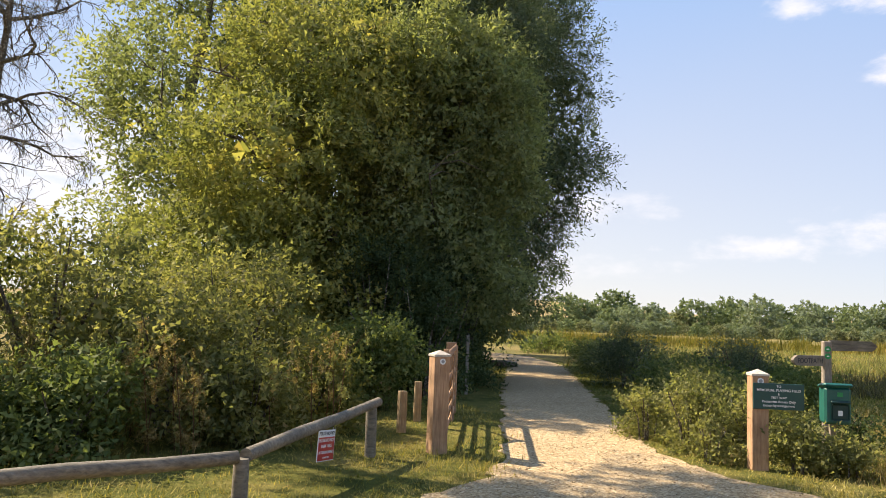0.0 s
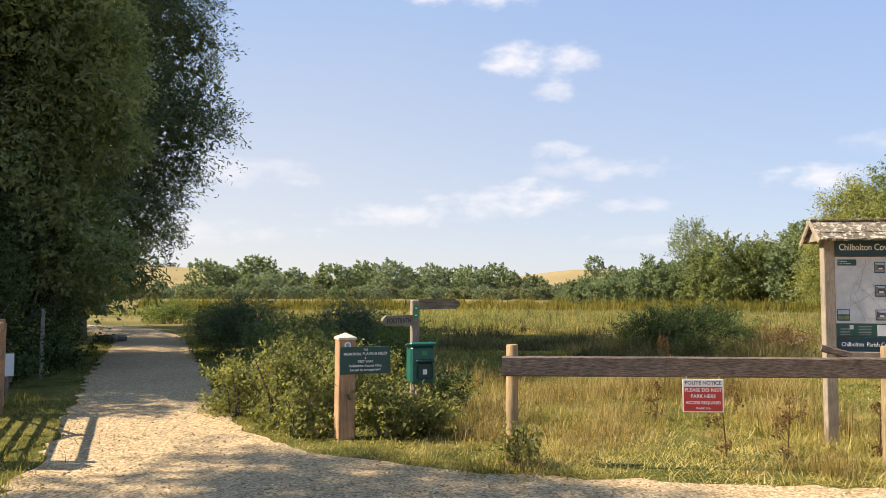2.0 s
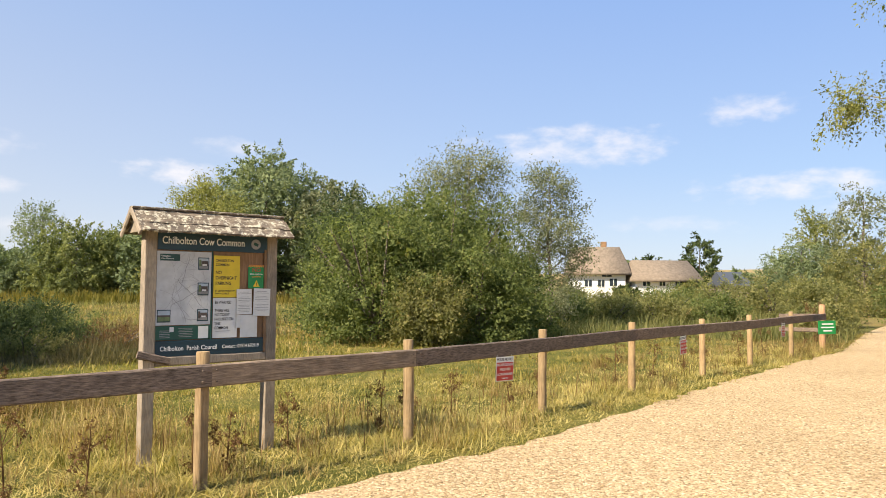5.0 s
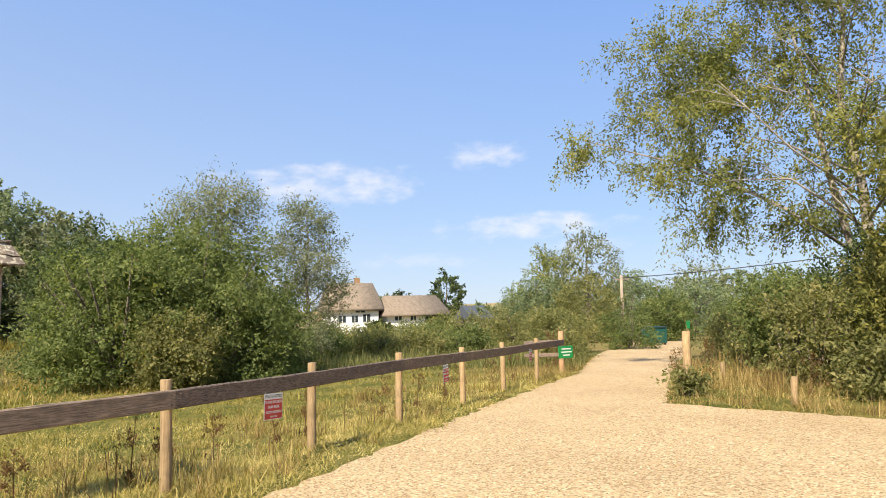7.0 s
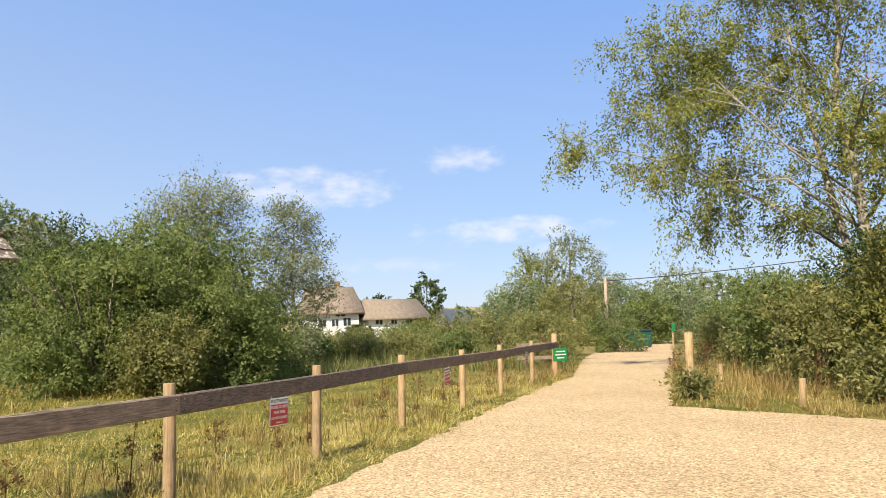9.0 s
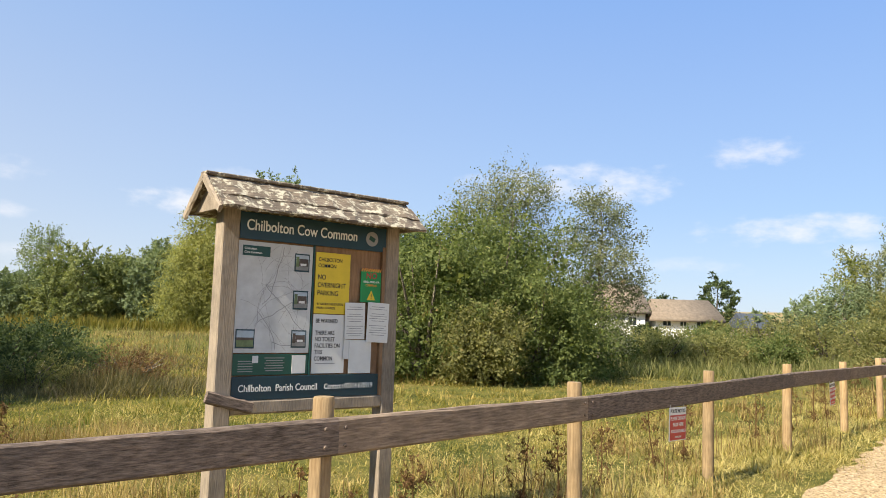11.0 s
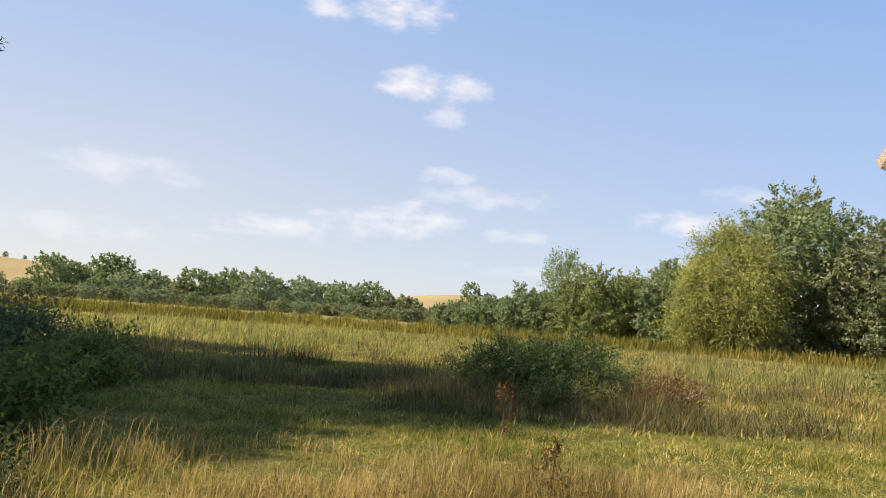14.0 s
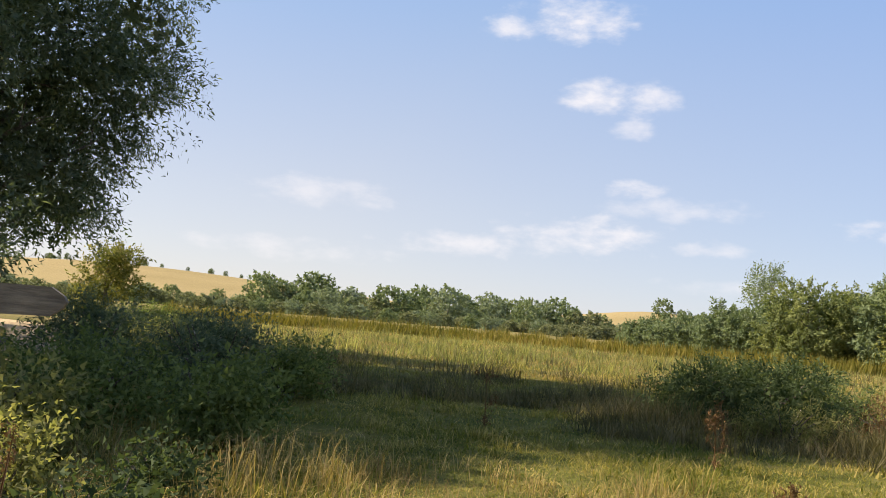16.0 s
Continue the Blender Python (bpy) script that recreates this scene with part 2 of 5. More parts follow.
M_TURF, M_GRAVEL, M_PEBBLE = ground_material(), gravel_material(), pebble_material()
M_RAIL = wood_material("weathered_rail", (0.055, 0.038, 0.03), (0.31, 0.235, 0.19), 0.0, (0.6, 4.5, 4.5), 0.88, 1.7)
M_RAILPALE = wood_material("pale_rail", (0.12, 0.085, 0.062), (0.37, 0.285, 0.215), 0.0, (0.3, 3.5, 3.5), 0.88, 1.5)
M_POST = wood_material("softwood_post", (0.26, 0.17, 0.085), (0.47, 0.34, 0.19), 0, (4, 4, 0.35))
M_GREYWOOD = wood_material("grey_timber", (0.23, 0.185, 0.145), (0.4, 0.335, 0.265), 0.0, (5, 5, 0.45), 0.85, 1.8)
M_OAK = wood_material("oak_post", (0.3, 0.17, 0.095), (0.5, 0.31, 0.18), 0, (4, 4, 0.3))
M_CAP = wood_material("pale_cap", (0.45, 0.4, 0.33), (0.68, 0.62, 0.54), 0, (3, 3, 3))
M_ROOF = wood_material("lichened_roof", (0.085, 0.066, 0.05), (0.24, 0.19, 0.145), 0.5, (0.4, 4, 4), 0.9, 1.0, 17.0)
M_PANEL = wood_material("board_back", (0.2, 0.115, 0.06), (0.33, 0.2, 0.115), 0, (3, 3, 0.4))
M_LOG = wood_material("grey_log", (0.12, 0.1, 0.075), (0.3, 0.255, 0.19), 0.0, (0.4, 3, 3))
M_BARK = wood_material("bark", (0.05, 0.04, 0.03), (0.17, 0.135, 0.1), 0.2, (3, 3, 0.6), 0.95)
M_BIRCH = wood_material("birch_bark", (0.15, 0.12, 0.095), (0.44, 0.4, 0.34), 0, (1, 1, 3), 0.8)
M_GREEN = paint_material("green_sign", (0.01, 0.065, 0.058), 0.4)
M_TEAL = paint_material("teal_header", (0.008, 0.04, 0.06), 0.4)
M_INFO = paint_material("green_panel", (0.012, 0.085, 0.06), 0.45)
M_MAP = paint_material("map_paper", (0.56, 0.57, 0.58), 0.6, 0.12)
M_BIN = paint_material("green_plastic", (0.012, 0.105, 0.085), 0.42)
M_BINDARK = paint_material("dark_plastic", (0.008, 0.04, 0.035), 0.5)
M_WHITE = paint_material("white_print", (0.78, 0.78, 0.76), 0.55, 0.05)
M_PAPER = paint_material("paper", (0.7, 0.7, 0.69), 0.7, 0.06)
M_RED = paint_material("red_sign", (0.5, 0.035, 0.03), 0.45)
M_YELLOW = paint_material("yellow_notice", (0.75, 0.55, 0.04), 0.6, 0.06)
M_BRIGHTGREEN = paint_material("bright_green_sign", (0.012, 0.26, 0.07), 0.45)
M_INK = paint_material("ink", (0.03, 0.03, 0.035), 0.6)
M_GREYINK = paint_material("grey_ink", (0.3, 0.3, 0.31), 0.6)
M_STEEL = paint_material("galvanised", (0.5, 0.5, 0.5), 0.4, 0.1, 0.9)
M_ORANGE = paint_material("orange_print", (0.75, 0.3, 0.04), 0.5)
M_LIME = paint_material("limewash", (0.8, 0.79, 0.76), 0.8, 0.05)
M_GLASS = paint_material("dark_pane", (0.03, 0.04, 0.05), 0.12, 0.05)
M_SLATE = paint_material("slate_roof", (0.06, 0.07, 0.09), 0.6)
M_THATCH = wood_material("thatch", (0.17, 0.135, 0.105), (0.28, 0.225, 0.175), 0, (3, 3, 0.5), 0.95)

L_WILLOW = leaf_material("willow_leaf", (0.06, 0.08, 0.05), (0.12, 0.15, 0.09), (0.21, 0.235, 0.145))
L_OLIVE = leaf_material("olive_leaf", (0.12, 0.14, 0.05), (0.25, 0.26, 0.09), (0.42, 0.39, 0.14), 0.45, 0.4, (0.46, 0.37, 0.11))
L_SALLOW = leaf_material("sallow_leaf", (0.12, 0.145, 0.07), (0.225, 0.25, 0.115), (0.36, 0.37, 0.17), 0.48, 0.4)
# dark green, lowered further so the colour carries deep shade between the leaves
L_DARKSHADE = leaf_material("dark_shaded_leaf", (0.032, 0.048, 0.022), (0.068, 0.095, 0.04), (0.135, 0.165, 0.068), 0.38)
L_BRAMBLE = leaf_material("bramble_leaf", (0.07, 0.095, 0.034), (0.145, 0.178, 0.062), (0.25, 0.275, 0.1), 0.48, 0.7, (0.3, 0.19, 0.09))
L_SHRUB = leaf_material("shrub_leaf", (0.11, 0.12, 0.05), (0.22, 0.22, 0.09), (0.38, 0.345, 0.15), 0.58, 1.5, (0.42, 0.29, 0.14))
L_YELLOW = leaf_material("yellowing_leaf", (0.075, 0.09, 0.028), (0.175, 0.175, 0.05), (0.3, 0.265, 0.075), 0.42, 0.7, (0.4, 0.27, 0.07))
L_BIRCH = leaf_material("birch_leaf", (0.086, 0.103, 0.032), (0.186, 0.200, 0.057), (0.316, 0.304, 0.101), 0.4, 0.6)
L_BRIGHT = leaf_material("weeping_leaf", (0.14, 0.15, 0.05), (0.27, 0.275, 0.09), (0.42, 0.4, 0.14), 0.4, 0.25)
L_MID = leaf_material("midgreen_leaf", (0.12, 0.145, 0.062), (0.2, 0.225, 0.09), (0.31, 0.32, 0.125), 0.4, 0.2)
# far greens paled and blued: aerial haze is put into these two leaf colours
L_FARHAZE = leaf_material("far_haze_leaf", (0.115, 0.15, 0.085), (0.18, 0.22, 0.115), (0.27, 0.3, 0.15), 0.35, 0.06)
L_HAZY = leaf_material("distant_haze_leaf", (0.15, 0.185, 0.135), (0.215, 0.255, 0.165), (0.3, 0.325, 0.2), 0.35, 0.05)
L_PALE = leaf_material("pale_leaf", (0.1, 0.115, 0.066), (0.18, 0.195, 0.11), (0.285, 0.29, 0.165), 0.35, 0.5)
L_GRASS = leaf_material("grass_blade", (0.118, 0.130, 0.028), (0.280, 0.240, 0.066), (0.49, 0.37, 0.135), 0.4, 1.3, (0.560, 0.430, 0.195))
L_STRAW = leaf_material("straw_blade", (0.22, 0.2, 0.065), (0.48, 0.4, 0.145), (0.66, 0.54, 0.24), 0.42, 1.6)
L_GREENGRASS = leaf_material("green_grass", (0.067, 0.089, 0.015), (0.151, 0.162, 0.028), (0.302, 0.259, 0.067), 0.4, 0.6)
L_DRY = leaf_material("dry_stalk", (0.15, 0.1, 0.04), (0.32, 0.23, 0.09), (0.52, 0.4, 0.18), 0.35, 0.5)
L_RUST = leaf_material("rusty_stalk", (0.07, 0.04, 0.02), (0.15, 0.085, 0.04), (0.26, 0.16, 0.075), 0.3, 0.8)
L_RUSH = leaf_material("rush_stem", (0.06, 0.062, 0.03), (0.125, 0.11, 0.052), (0.23, 0.18, 0.09), 0.3, 0.9)
L_REED = leaf_material("reed_blade", (0.089, 0.089, 0.019), (0.166, 0.147, 0.031), (0.294, 0.221, 0.060), 0.35, 0.1)

# ---- building helpers ----
rng = np.random.default_rng(7)


def thing(name, label, category, at=(0, 0, 0), turn=0.0, group="", kind=""):
    ob = new(name)
    ob.empty_display_size = 0.2
    ob.matrix_world = pose(*at, 0, 0, turn)
    return tagged(ob, label, category, group, kind)


def part(name, bm, mat, parent=None, label=""):
    me = bpy.data.meshes.new(name)
    bm.to_mesh(me)
    bm.free()
    return attach(name, me, mat, parent, label)


def attach(name, me, mat, parent=None, label=""):
    me.materials.append(mat)
    ob = new(name, me)
    ob.parent = parent
    if label:
        ob["label"] = label
    return ob


def box(size, at=(0, 0, 0), rot=(0, 0, 0), bev=0.006, bm=None):
    """A bevelled block, centred at a place."""
    bm = bm or bmesh.new()
    made = bmesh.ops.create_cube(bm, size=1.0)["verts"]
    bmesh.ops.scale(bm, vec=size, verts=made)
    if bev:
        edges = list({e for v in made for e in v.link_edges})
        made = list({v for f in bmesh.ops.bevel(bm, geom=edges, offset=bev, segments=1, affect="EDGES")["faces"] for v in f.verts} | {v for v in made if v.is_valid})
    bmesh.ops.transform(bm, matrix=pose(*at, *rot), verts=made)
    return bm


def tube(points, radii, sides=7, bm=None, caps=True):
    """A tapered limb through points."""
    bm = bm or bmesh.new()
    rings = []
    pts = [Vector(p) for p in points]
    for i, p in enumerate(pts):
        d = (pts[min(i + 1, len(pts) - 1)] - pts[max(i - 1, 0)]).normalized()
        a = d.orthogonal().normalized() if abs(d.z) < 0.9 else Vector((1, 0, 0)).cross(d).normalized()
        c = d.cross(a)
        rings.append([bm.verts.new(p + (a * math.cos(k * math.tau / sides) + c * math.sin(k * math.tau / sides)) * radii[i]) for k in range(sides)])
    for r0, r1 in zip(rings, rings[1:]):
        for k in range(sides):
            bm.faces.new((r0[k], r0[(k + 1) % sides], r1[(k + 1) % sides], r1[k]))
    if caps:
        bm.faces.new(rings[0][::-1])
        bm.faces.new(rings[-1])
    return bm


def smooth(ob):
    ob.data.polygons.foreach_set("use_smooth", [True] * len(ob.data.polygons))
    return ob


def unit(v):
    return v / np.maximum(np.linalg.norm(v, axis=1, keepdims=True), 1e-9)


def leaves_mesh(name, base, way, face, length, width):
    """One mesh of many leaves, each a small blade of its own that turns its face to where the light is."""
    n = len(base)
    side = unit(np.cross(way, face + rng.normal(size=(n, 3)) * 0.12)) * (width * 0.8)[:, None]
    mid = base + way * (length * 0.4)[:, None]
    verts = np.stack([base - side * 0.25, mid + side, base + way * length[:, None] - side * 0.2], 1).reshape(-1, 3)
    return many(name, verts, np.arange(3 * n), 3)


def many(name, verts, index, corners):
    """A mesh from arrays, with faces of so many corners."""
    me = bpy.data.meshes.new(name)
    me.vertices.add(len(verts))
    me.vertices.foreach_set("co", verts.astype(np.float32).ravel())
    me.loops.add(len(index))
    me.loops.foreach_set("vertex_index", index.astype(np.int32))
    me.polygons.add(len(index) // corners)
    me.polygons.foreach_set("loop_start", np.arange(0, len(index), corners, dtype=np.int32))
    me.update(calc_edges=True)
    return me


def crown_points(clumps, n, spray=0.3, per=26, shell=0.35, droop=0.0):
    """Leaf bases, directions and faces for a crown of clumps (x, y, z, rx, ry, rz): sprays of leaves with gaps between them."""
    c = np.array(clumps, float)
    w = (c[:, 3] * c[:, 4] + c[:, 3] * c[:, 5] + c[:, 4] * c[:, 5])
    k = max(1, n // per)
    pick = rng.choice(len(c), k * 2, p=w / w.sum())
    d = unit(rng.normal(size=(k * 2, 3)))
    lump = 1 + 0.16 * np.sin(d[:, 0] * 5 + pick * 1.7) + 0.13 * np.sin(d[:, 1] * 7 + pick) + 0.12 * np.sin(d[:, 2] * 6 + 2 * pick)
    rad = (1 - shell * rng.random(k * 2) ** 1.5) * lump
    mid = c[pick, :3] + d * c[pick, 3:] * rad[:, None]
    if shell < 0.6:
        # the leaves grow where light reaches, not inside a neighbouring clump
        deep = np.linalg.norm((mid[:, None] - c[None, :, :3]) / c[None, :, 3:], axis=2)
        deep[np.arange(k * 2), pick] = 9
        bare = (deep.min(1) < 0.72) & (rng.random(k * 2) < 0.85)
        mid, d = mid[~bare], d[~bare]
    mid, d = mid[:k], d[:k]
    k = len(mid)
    out = unit(d + rng.normal(size=(k, 3)) * 0.5 + np.array([0, 0, 0.2]))
    who = np.repeat(np.arange(k), per)
    m = len(who)
    along = rng.random(m)
    base = mid[who] + out[who] * ((along - 0.4) * spray * 2.0)[:, None] + rng.normal(size=(m, 3)) * spray * 0.24
    way = unit(out[who] * 0.7 + rng.normal(size=(m, 3)) * 0.75 + np.array([0, 0, -0.15 - droop]))
    face = unit(d[who] + rng.normal(size=(m, 3)) * 0.6 + np.array([0, 0, 0.3]))
    if droop:
        base[:, 2] -= droop * (along * rng.random(m)) * spray * 4
    keep = base[:, 2] > 0.02
    return base[keep], way[keep], face[keep]


def core_points(clumps, per):
    """The inner leaves of every clump, coarser, that keep the sky from showing through."""
    c = np.repeat(np.array(clumps, float), per, 0)
    n = len(c)
    d = unit(rng.normal(size=(n, 3)))
    base = c[:, :3] + d * c[:, 3:] * rng.uniform(.3, .68, (n, 1))
    face = unit(d + rng.normal(size=(n, 3)) * 0.5)
    size = c[:, 3:].min(1) * rng.uniform(.12, .24, n)
    keep = base[:, 2] > size
    return base[keep], unit(np.cross(d, rng.normal(size=(n, 3))))[keep], face[keep], size[keep]


def crown(name, clumps, n, size, mat, parent, aspect=0.45, core=150, **kw):
    b, w, f = crown_points(clumps, int(n * 0.64), **kw)
    ln = size * 1.12 * (0.7 + 0.6 * rng.random(len(b)))
    wide = ln * aspect
    if core:
        b2, w2, f2, ln2 = core_points(clumps, core)
        b, w, f, ln, wide = np.concatenate([b, b2]), np.concatenate([w, w2]), np.concatenate([f, f2]), np.concatenate([ln, ln2]), np.concatenate([wide, ln2 * .8])
    return attach(name, leaves_mesh(name, b, w, f, ln, wide), mat, parent)


def crooked(bm, p, d, length, rad, depth, g):
    """A gnarled dead branch that wanders, with side branches and drooping twigs."""
    pts, rads = [p.copy()], [rad]
    steps = 6
    for i in range(steps):
        d = (d + Vector((g.uniform(-.55, .55), g.uniform(-.55, .55), g.uniform(-.5, .4) - (.12 if depth < 2 else 0)))).normalized()
        p = p + d * length / steps
        pts.append(p.copy())
        rads.append(rad * (1 - .8 * (i + 1) / steps))
        if depth:
            for q in range(2 if depth < 3 else 1):
                e = (d * .6 + Vector((g.uniform(-1, 1), g.uniform(-1, 1), g.uniform(-.9, .8)))).normalized()
                crooked(bm, p, e, length * g.uniform(.3, .5), rads[-1] * .6, depth - 1, g)
    tube(pts, [max(r, .004) for r in rads], 5 if depth else 3, bm, False)


def limbs(height, spread, trunk, count, seed, lean=(0, 0), start=0.25, twigs=2):
    """A trunk with limbs and twigs, joined into one mesh."""
    r = random.Random(seed)
    bm = bmesh.new()
    top = Vector((lean[0], lean[1], height))
    pts = [Vector((0, 0, -0.1))] + [Vector((lean[0] * f * f + r.uniform(-.06, .06) * height * .3, lean[1] * f * f + r.uniform(-.06, .06) * height * .3, height * f)) for f in (0.2, 0.4, 0.6, 0.8)] + [top]
    tube(pts, [trunk * 1.25, trunk, trunk * .8, trunk * .6, trunk * .38, trunk * .1], 8, bm)
    for i in range(count):
        f = start + (0.92 - start) * (i + r.random()) / count
        k = min(int(f * 5), 4)
        p = pts[k].lerp(pts[k + 1], f * 5 - k)
        a = i * 2.4 + r.uniform(-.5, .5)
        ln = spread * (1.05 - 0.55 * f) * r.uniform(.7, 1.1)
        q = p + Vector((math.cos(a) * ln * .5, math.sin(a) * ln * .5, ln * r.uniform(.25, .5)))
        e = p + Vector((math.cos(a) * ln, math.sin(a) * ln, ln * r.uniform(.3, .8)))
        rad = trunk * .42 * (1.1 - f)
        tube([p, q, e], [rad, rad * .6, rad * .15], 5, bm)
        for j in range(twigs):
            s = q.lerp(e, r.random())
            v = Vector((r.uniform(-1, 1), r.uniform(-1, 1), r.uniform(-.3, 1))).normalized() * ln * .4
            tube([s, s + v * .5 + Vector((0, 0, .05 * ln)), s + v], [rad * .35, rad * .2, rad * .05], 4, bm, False)
    return bm


def tree(name, label, at, clumps, n, size, mat, height, spread, trunk, count=14, seed=1, bark=None, lean=(0, 0), start=0.25, category="tree", aspect=0.45, twigs=2, group="", **kw):
    t = thing(name, label, category, at, 0, group)
    smooth(part("trunk", limbs(height, spread, trunk, count, seed, lean, start, twigs), bark or M_BARK, t))
    crown("crown", clumps, n, size, mat, t, aspect, **kw)
    return t


def dome(r, h, k, seed, low=0.15, full=1.0):
    """Clumps that fill a bush or crown of radius r between low*h and h."""
    g = np.random.default_rng(seed)
    out = []
    for i in range(k):
        a, f = g.random() * math.tau, g.random()
        z = low * h + (1 - low) * h * f
        reach = r * math.sqrt(max(0.0, 1 - (max(0, f - 0.3) / 0.75) ** 2)) * g.uniform(0.35, 0.72) / full ** .3
        s = r * g.uniform(0.3, 0.5) * full
        z = min(z, h - s * 0.75)
        out.append((math.cos(a) * reach, math.sin(a) * reach, max(z, s * 0.5), s, s, s * 0.8))
    return out


def round_crown(r, h, k, seed, low=0.1):
    """A full rounded crown: one heart and clumps set all round it."""
    g = np.random.default_rng(seed)
    out = [(0, 0, h * .5, r * .66, r * .66, h * .42)]
    for i in range(k):
        a, f = i * 2.4 + g.uniform(-.4, .4), (i + g.random()) / k
        z = h * (low + (.88 - low) * f)
        reach = r * math.sqrt(max(.05, 1 - abs(2 * f - .85) ** 2.4)) * g.uniform(.52, .72)
        s = r * g.uniform(.26, .42)
        out.append((math.cos(a) * reach, math.sin(a) * reach, max(z - s * .3, s * .6), s, s, s * .85))
    return out


def bush(name, label, at, r, h, n, size, mat, seed, k=14, group="", aspect=0.5, core=90, **kw):
    t = thing(name, label, "bush", at, 0, group)
    bm = bmesh.new()
    g = random.Random(seed)
    for i in range(9):
        a, q = g.random() * math.tau, g.uniform(.3, .8)
        tube([(0.1 * math.cos(a), 0.1 * math.sin(a), -.03), (r * q * .5 * math.cos(a), r * q * .5 * math.sin(a), h * .45), (r * q * math.cos(a), r * q * math.sin(a), h * g.uniform(.7, .95))], [.03 * r, .02 * r, .006], 5, bm, False)
    tagged(part("woody_base", bm, M_BARK, t), kind="stuff")
    crown("foliage", dome(r, h, k, seed, .04), n, size, mat, t, aspect, core, **kw)
    return t


def blades(name, xy, height, lean, width, mat, z0=0.0, plain=True):
    """Grass: bent blades, four corners each and a tip, joined."""
    n = len(xy)
    a = rng.random(n) * math.tau
    d = np.stack([np.cos(a), np.sin(a), np.zeros(n)], 1)
    s = np.stack([-np.sin(a), np.cos(a), np.zeros(n)], 1) * (width / 2)[:, None]
    base = np.stack([xy[:, 0], xy[:, 1], np.full(n, z0 - 0.01)], 1)
    up = np.array([0, 0, 1.0])
    mid = base + up * (height * 0.6)[:, None] + d * (height * lean * 0.3)[:, None]
    tip = base + up * (height * (1 - 0.35 * lean))[:, None] + d * (height * lean)[:, None]
    if plain:
        v = np.stack([base - s * 1.2, base + s * 1.2, tip], 1).reshape(-1, 3)
        return attach(name, many(name, v, np.arange(3 * n), 3), mat)
    v = np.stack([base - s, base + s, mid + s * 0.7, tip, mid - s * 0.7], 1).reshape(-1, 3)
    me = bpy.data.meshes.new(name)
    me.vertices.add(5 * n)
    me.vertices.foreach_set("co", v.astype(np.float32).ravel())
    me.loops.add(7 * n)
    i5 = np.arange(n)[:, None] * 5
    idx = np.concatenate([i5, i5 + 1, i5 + 2, i5 + 4, i5 + 4, i5 + 2, i5 + 3], 1)
    me.loops.foreach_set("vertex_index", idx.astype(np.int32).ravel())
    me.polygons.add(2 * n)
    st = np.stack([np.arange(n) * 7, np.arange(n) * 7 + 4], 1)
    me.polygons.foreach_set("loop_start", st.astype(np.int32).ravel())
    me.update(calc_edges=True)
    return attach(name, me, mat)


def words(text, size, mat, parent, at, name="lettering", align="CENTER", squeeze=1.0, lift=0.0008, width=0.0):
    """Flat lettering that stands upright in its parent's x-z plane and faces -y."""
    cu = bpy.data.curves.new(name, "FONT")
    cu.body, cu.size, cu.align_x, cu.align_y, cu.extrude = text, size, align, "CENTER", lift
    cu.offset = size * 0.012
    tmp = bpy.data.objects.new(name, cu)
    scene.collection.objects.link(tmp)
    me = bpy.data.meshes.new_from_object(tmp.evaluated_get(bpy.context.evaluated_depsgraph_get()))
    bpy.data.objects.remove(tmp)
    if width:
        xs = [v.co.x for v in me.vertices]
        squeeze = width / (max(xs) - min(xs))
    me.transform(pose(*at, 90, 0, 0) @ Matrix.Diagonal((squeeze, 1, 1, 1)))
    return attach(name, me, mat, parent)


def inside(poly, x, y):
    p = np.array(poly, float)
    q = np.roll(p, -1, 0)
    hit = np.zeros(len(x), bool)
    for (x0, y0), (x1, y1) in zip(p, q):
        if y0 == y1:
            continue
        c = ((y0 > y) != (y1 > y)) & (x < (x1 - x0) * (y - y0) / (y1 - y0) + x0)
        hit ^= c
    return hit

# ---- ground ----
GRAVEL = [(4.5, 47), (8.2, 41), (9.9, 35), (9.1, 27.8), (7.2, 21), (5.46, 15), (4.2, 10.5), (3.6, 8.1), (3.72, 6.5), (4.35, 5.1), (5.6, 3.75), (7.73, 1.85), (9.8, 0.3), (14.9, -2.65),
          (23.9, -8.2), (34, -13), (47, -20), (58, -27), (56, -30), (45, -23.5), (26.3, -13), (20, -9.2), (15.3, -6.6), (13.9, -7.4), (11.3, -8.9), (6, -11.5), (-4, -12), (-14, -8), (-14, -1),
          (-6, 2.2), (-2.4, 3.9), (-0.6, 5.0), (1.0, 6.6), (1.7, 8.6), (2.3, 11), (3.0, 13.7), (4.4, 19), (6.1, 25), (6.8, 28.6), (6.9, 35), (5.4, 39.5), (2.4, 45)]


def land(x, y):
    """Height of the land: level water meadow, rising to open hills far off."""
    d = np.hypot(x, y)
    a = np.degrees(np.arctan2(x, y))
    t = np.clip((d - 330) / 420, 0, 1)
    rise = t * t * (3 - 2 * t)
    crest = 17 + 9 * np.exp(-((a - 8) / 14) ** 2) + 9 * np.exp(-((a - 47) / 5) ** 2) + 3 * np.sin(a * 0.13)
    return rise * crest + np.where(d > 90, 0.15 * np.sin(x * 0.021) * np.sin(y * 0.017), 0.0)


